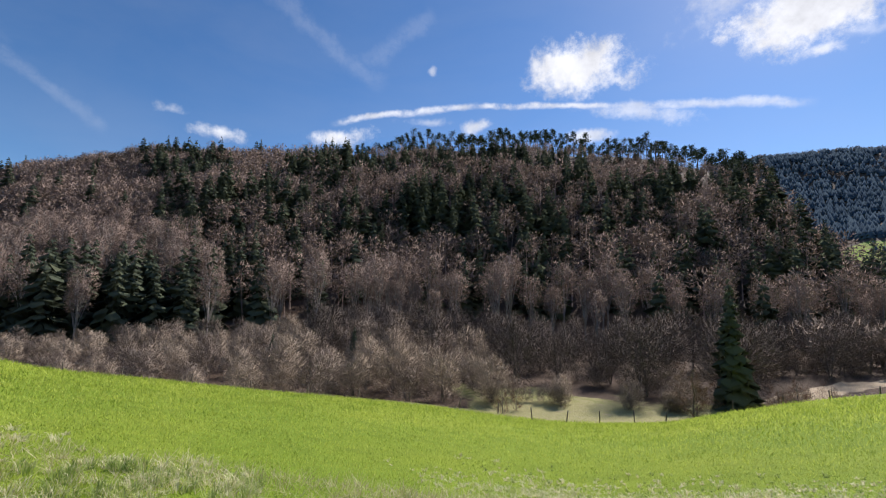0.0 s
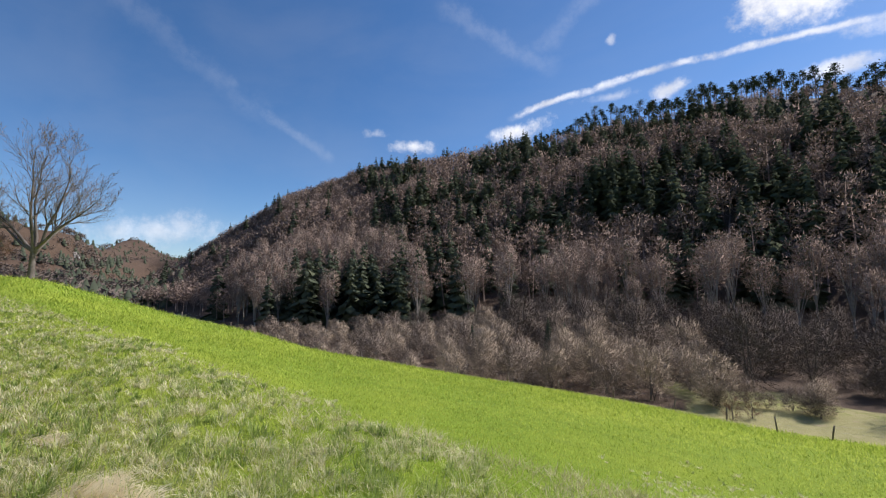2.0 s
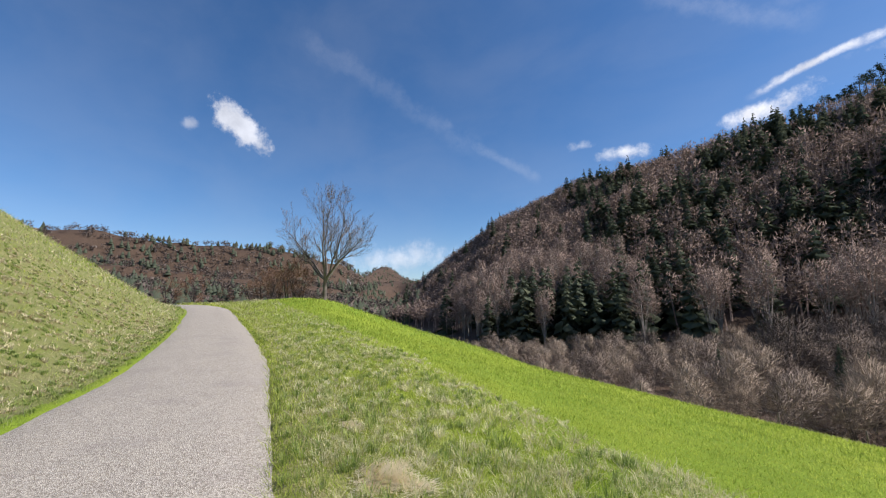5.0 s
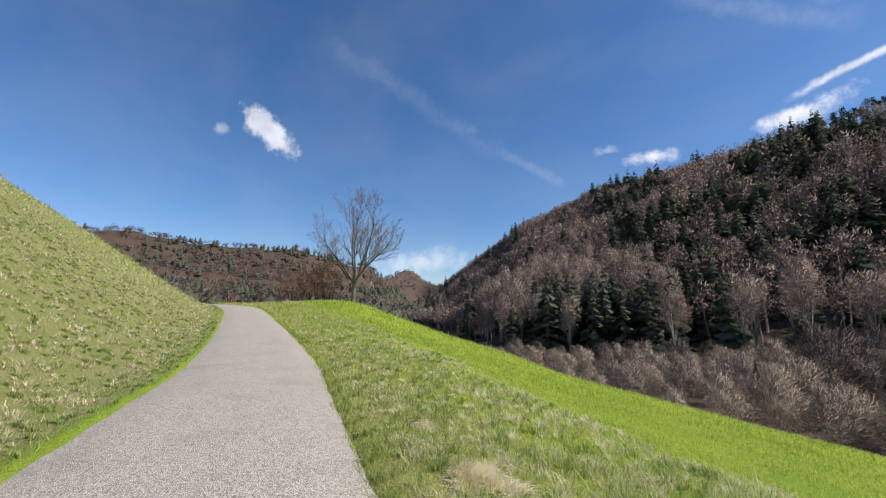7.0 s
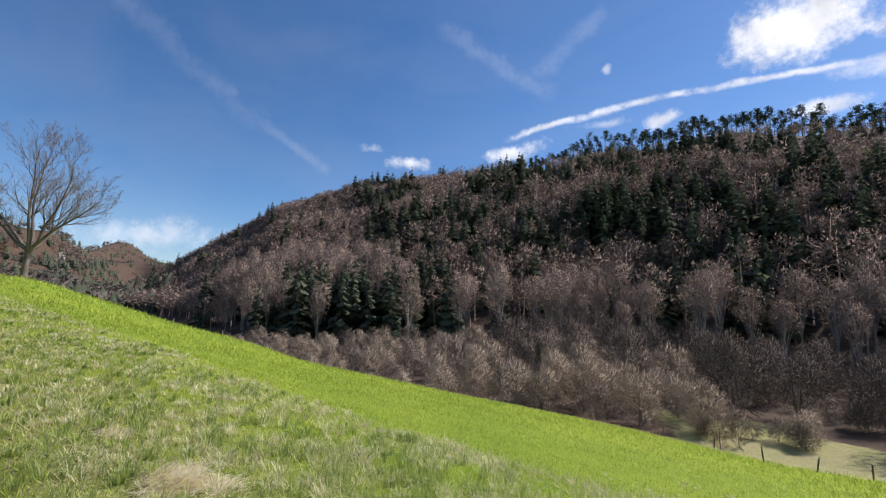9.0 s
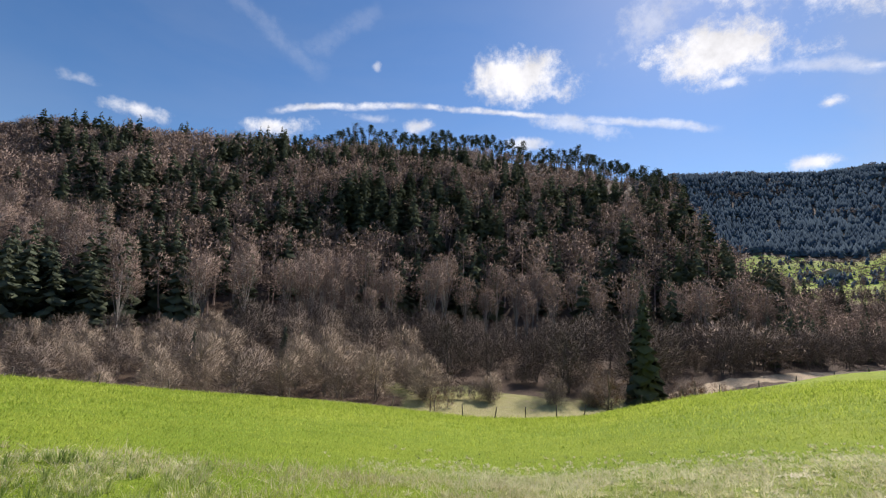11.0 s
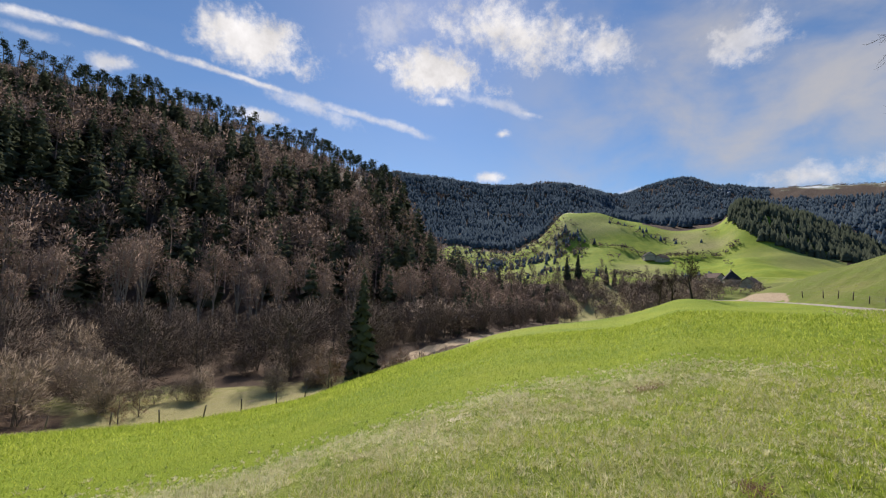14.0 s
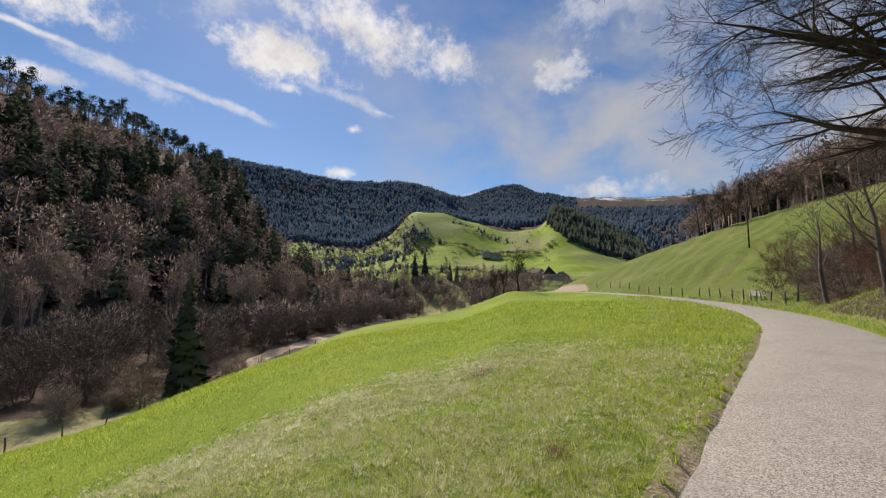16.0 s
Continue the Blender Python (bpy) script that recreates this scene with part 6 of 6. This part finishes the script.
fringe()
blades("dry_grass", 300000, lambda x, y, r, b, u: (u > 2.0) * smooth((b + 5) / 30) * (1 - smooth((r - 6.5 - 0.10 * np.maximum(b - 40, 0) + 0.6 * ripple(x, y, 3.0, 2.0)) / 3)) * (0.12 + 0.88 * smooth((clumps(x, y) - 0.3) / 0.35)), STRAW_SUNLIT, (0.03, 0.085), 0.0044, 1.2, 17,
       "dry pale straw among the meadow grass", lean=1.1, seed=4, power=0.5, b0=-10)


def tuft(b, d, count, spread, tall, mat, name, label, seed, flat=0.12):
    """A patch of grass lying on the ground."""
    g = np.random.default_rng(seed)
    x, y = at(b, d)
    z = height(x, y)
    px, py = g.normal(0, spread, count) * (1 + 0.5 * np.sin(np.arange(count))), g.normal(0, spread * 0.6, count)
    pz = land(x + px, y + py) - z + 0.02
    s = Shape()
    for i in range(count):
        w = g.normal(0.6, 0.7)
        e = Vector((math.cos(w), math.sin(w), g.uniform(0.0, 2 * flat)))
        p = Vector((px[i], py[i], pz[i]))
        s.sliver(p, p + e * tall * g.uniform(0.5, 1), 0.006, Vector((-math.sin(w), math.cos(w), 0)))
    ob = tagged(part(name, s.mesh(name, mat)), label, "grass tuft", "tufts in the meadow", "stuff")
    ob.location = (x, y, z)


tuft(-60.2, 4.9, 260, 0.10, 0.16, HAY, "straw_tuft", "flattened patch of pale dead straw", 11)
tuft(-63.6, 4.4, 220, 0.09, 0.15, HAY, "straw_tuft", "flattened patch of pale dead straw", 12)
tuft(-61.5, 4.6, 1500, 0.17, 0.2, HAY, "straw_tuft", "flattened patch of pale dead straw", 1, 0.25)
tuft(-57.0, 4.4, 200, 0.1, 0.16, HAY, "straw_tuft", "flattened patch of pale dead straw", 7)
tuft(-65.5, 6.4, 420, 0.14, 0.16, HAY, "straw_tuft", "flattened patch of pale dead straw", 2)
tuft(48.4, 6.6, 110, 0.13, 0.12, STRAW, "straw_tuft", "small patch of pale dead grass", 3)
tuft(71.3, 8.6, 260, 0.2, 0.12, TWIG_RED, "dead_grass", "low heap of brown dead grass", 4)
tuft(82.0, 4.7, 150, 0.10, 0.1, TWIG_RED, "dead_grass", "low heap of brown dead grass", 5)
tuft(-20.8, 24.0, 700, 0.6, 0.16, GRASS, "grass_tuft", "coarse darker grass tuft in the meadow", 6, 0.8)
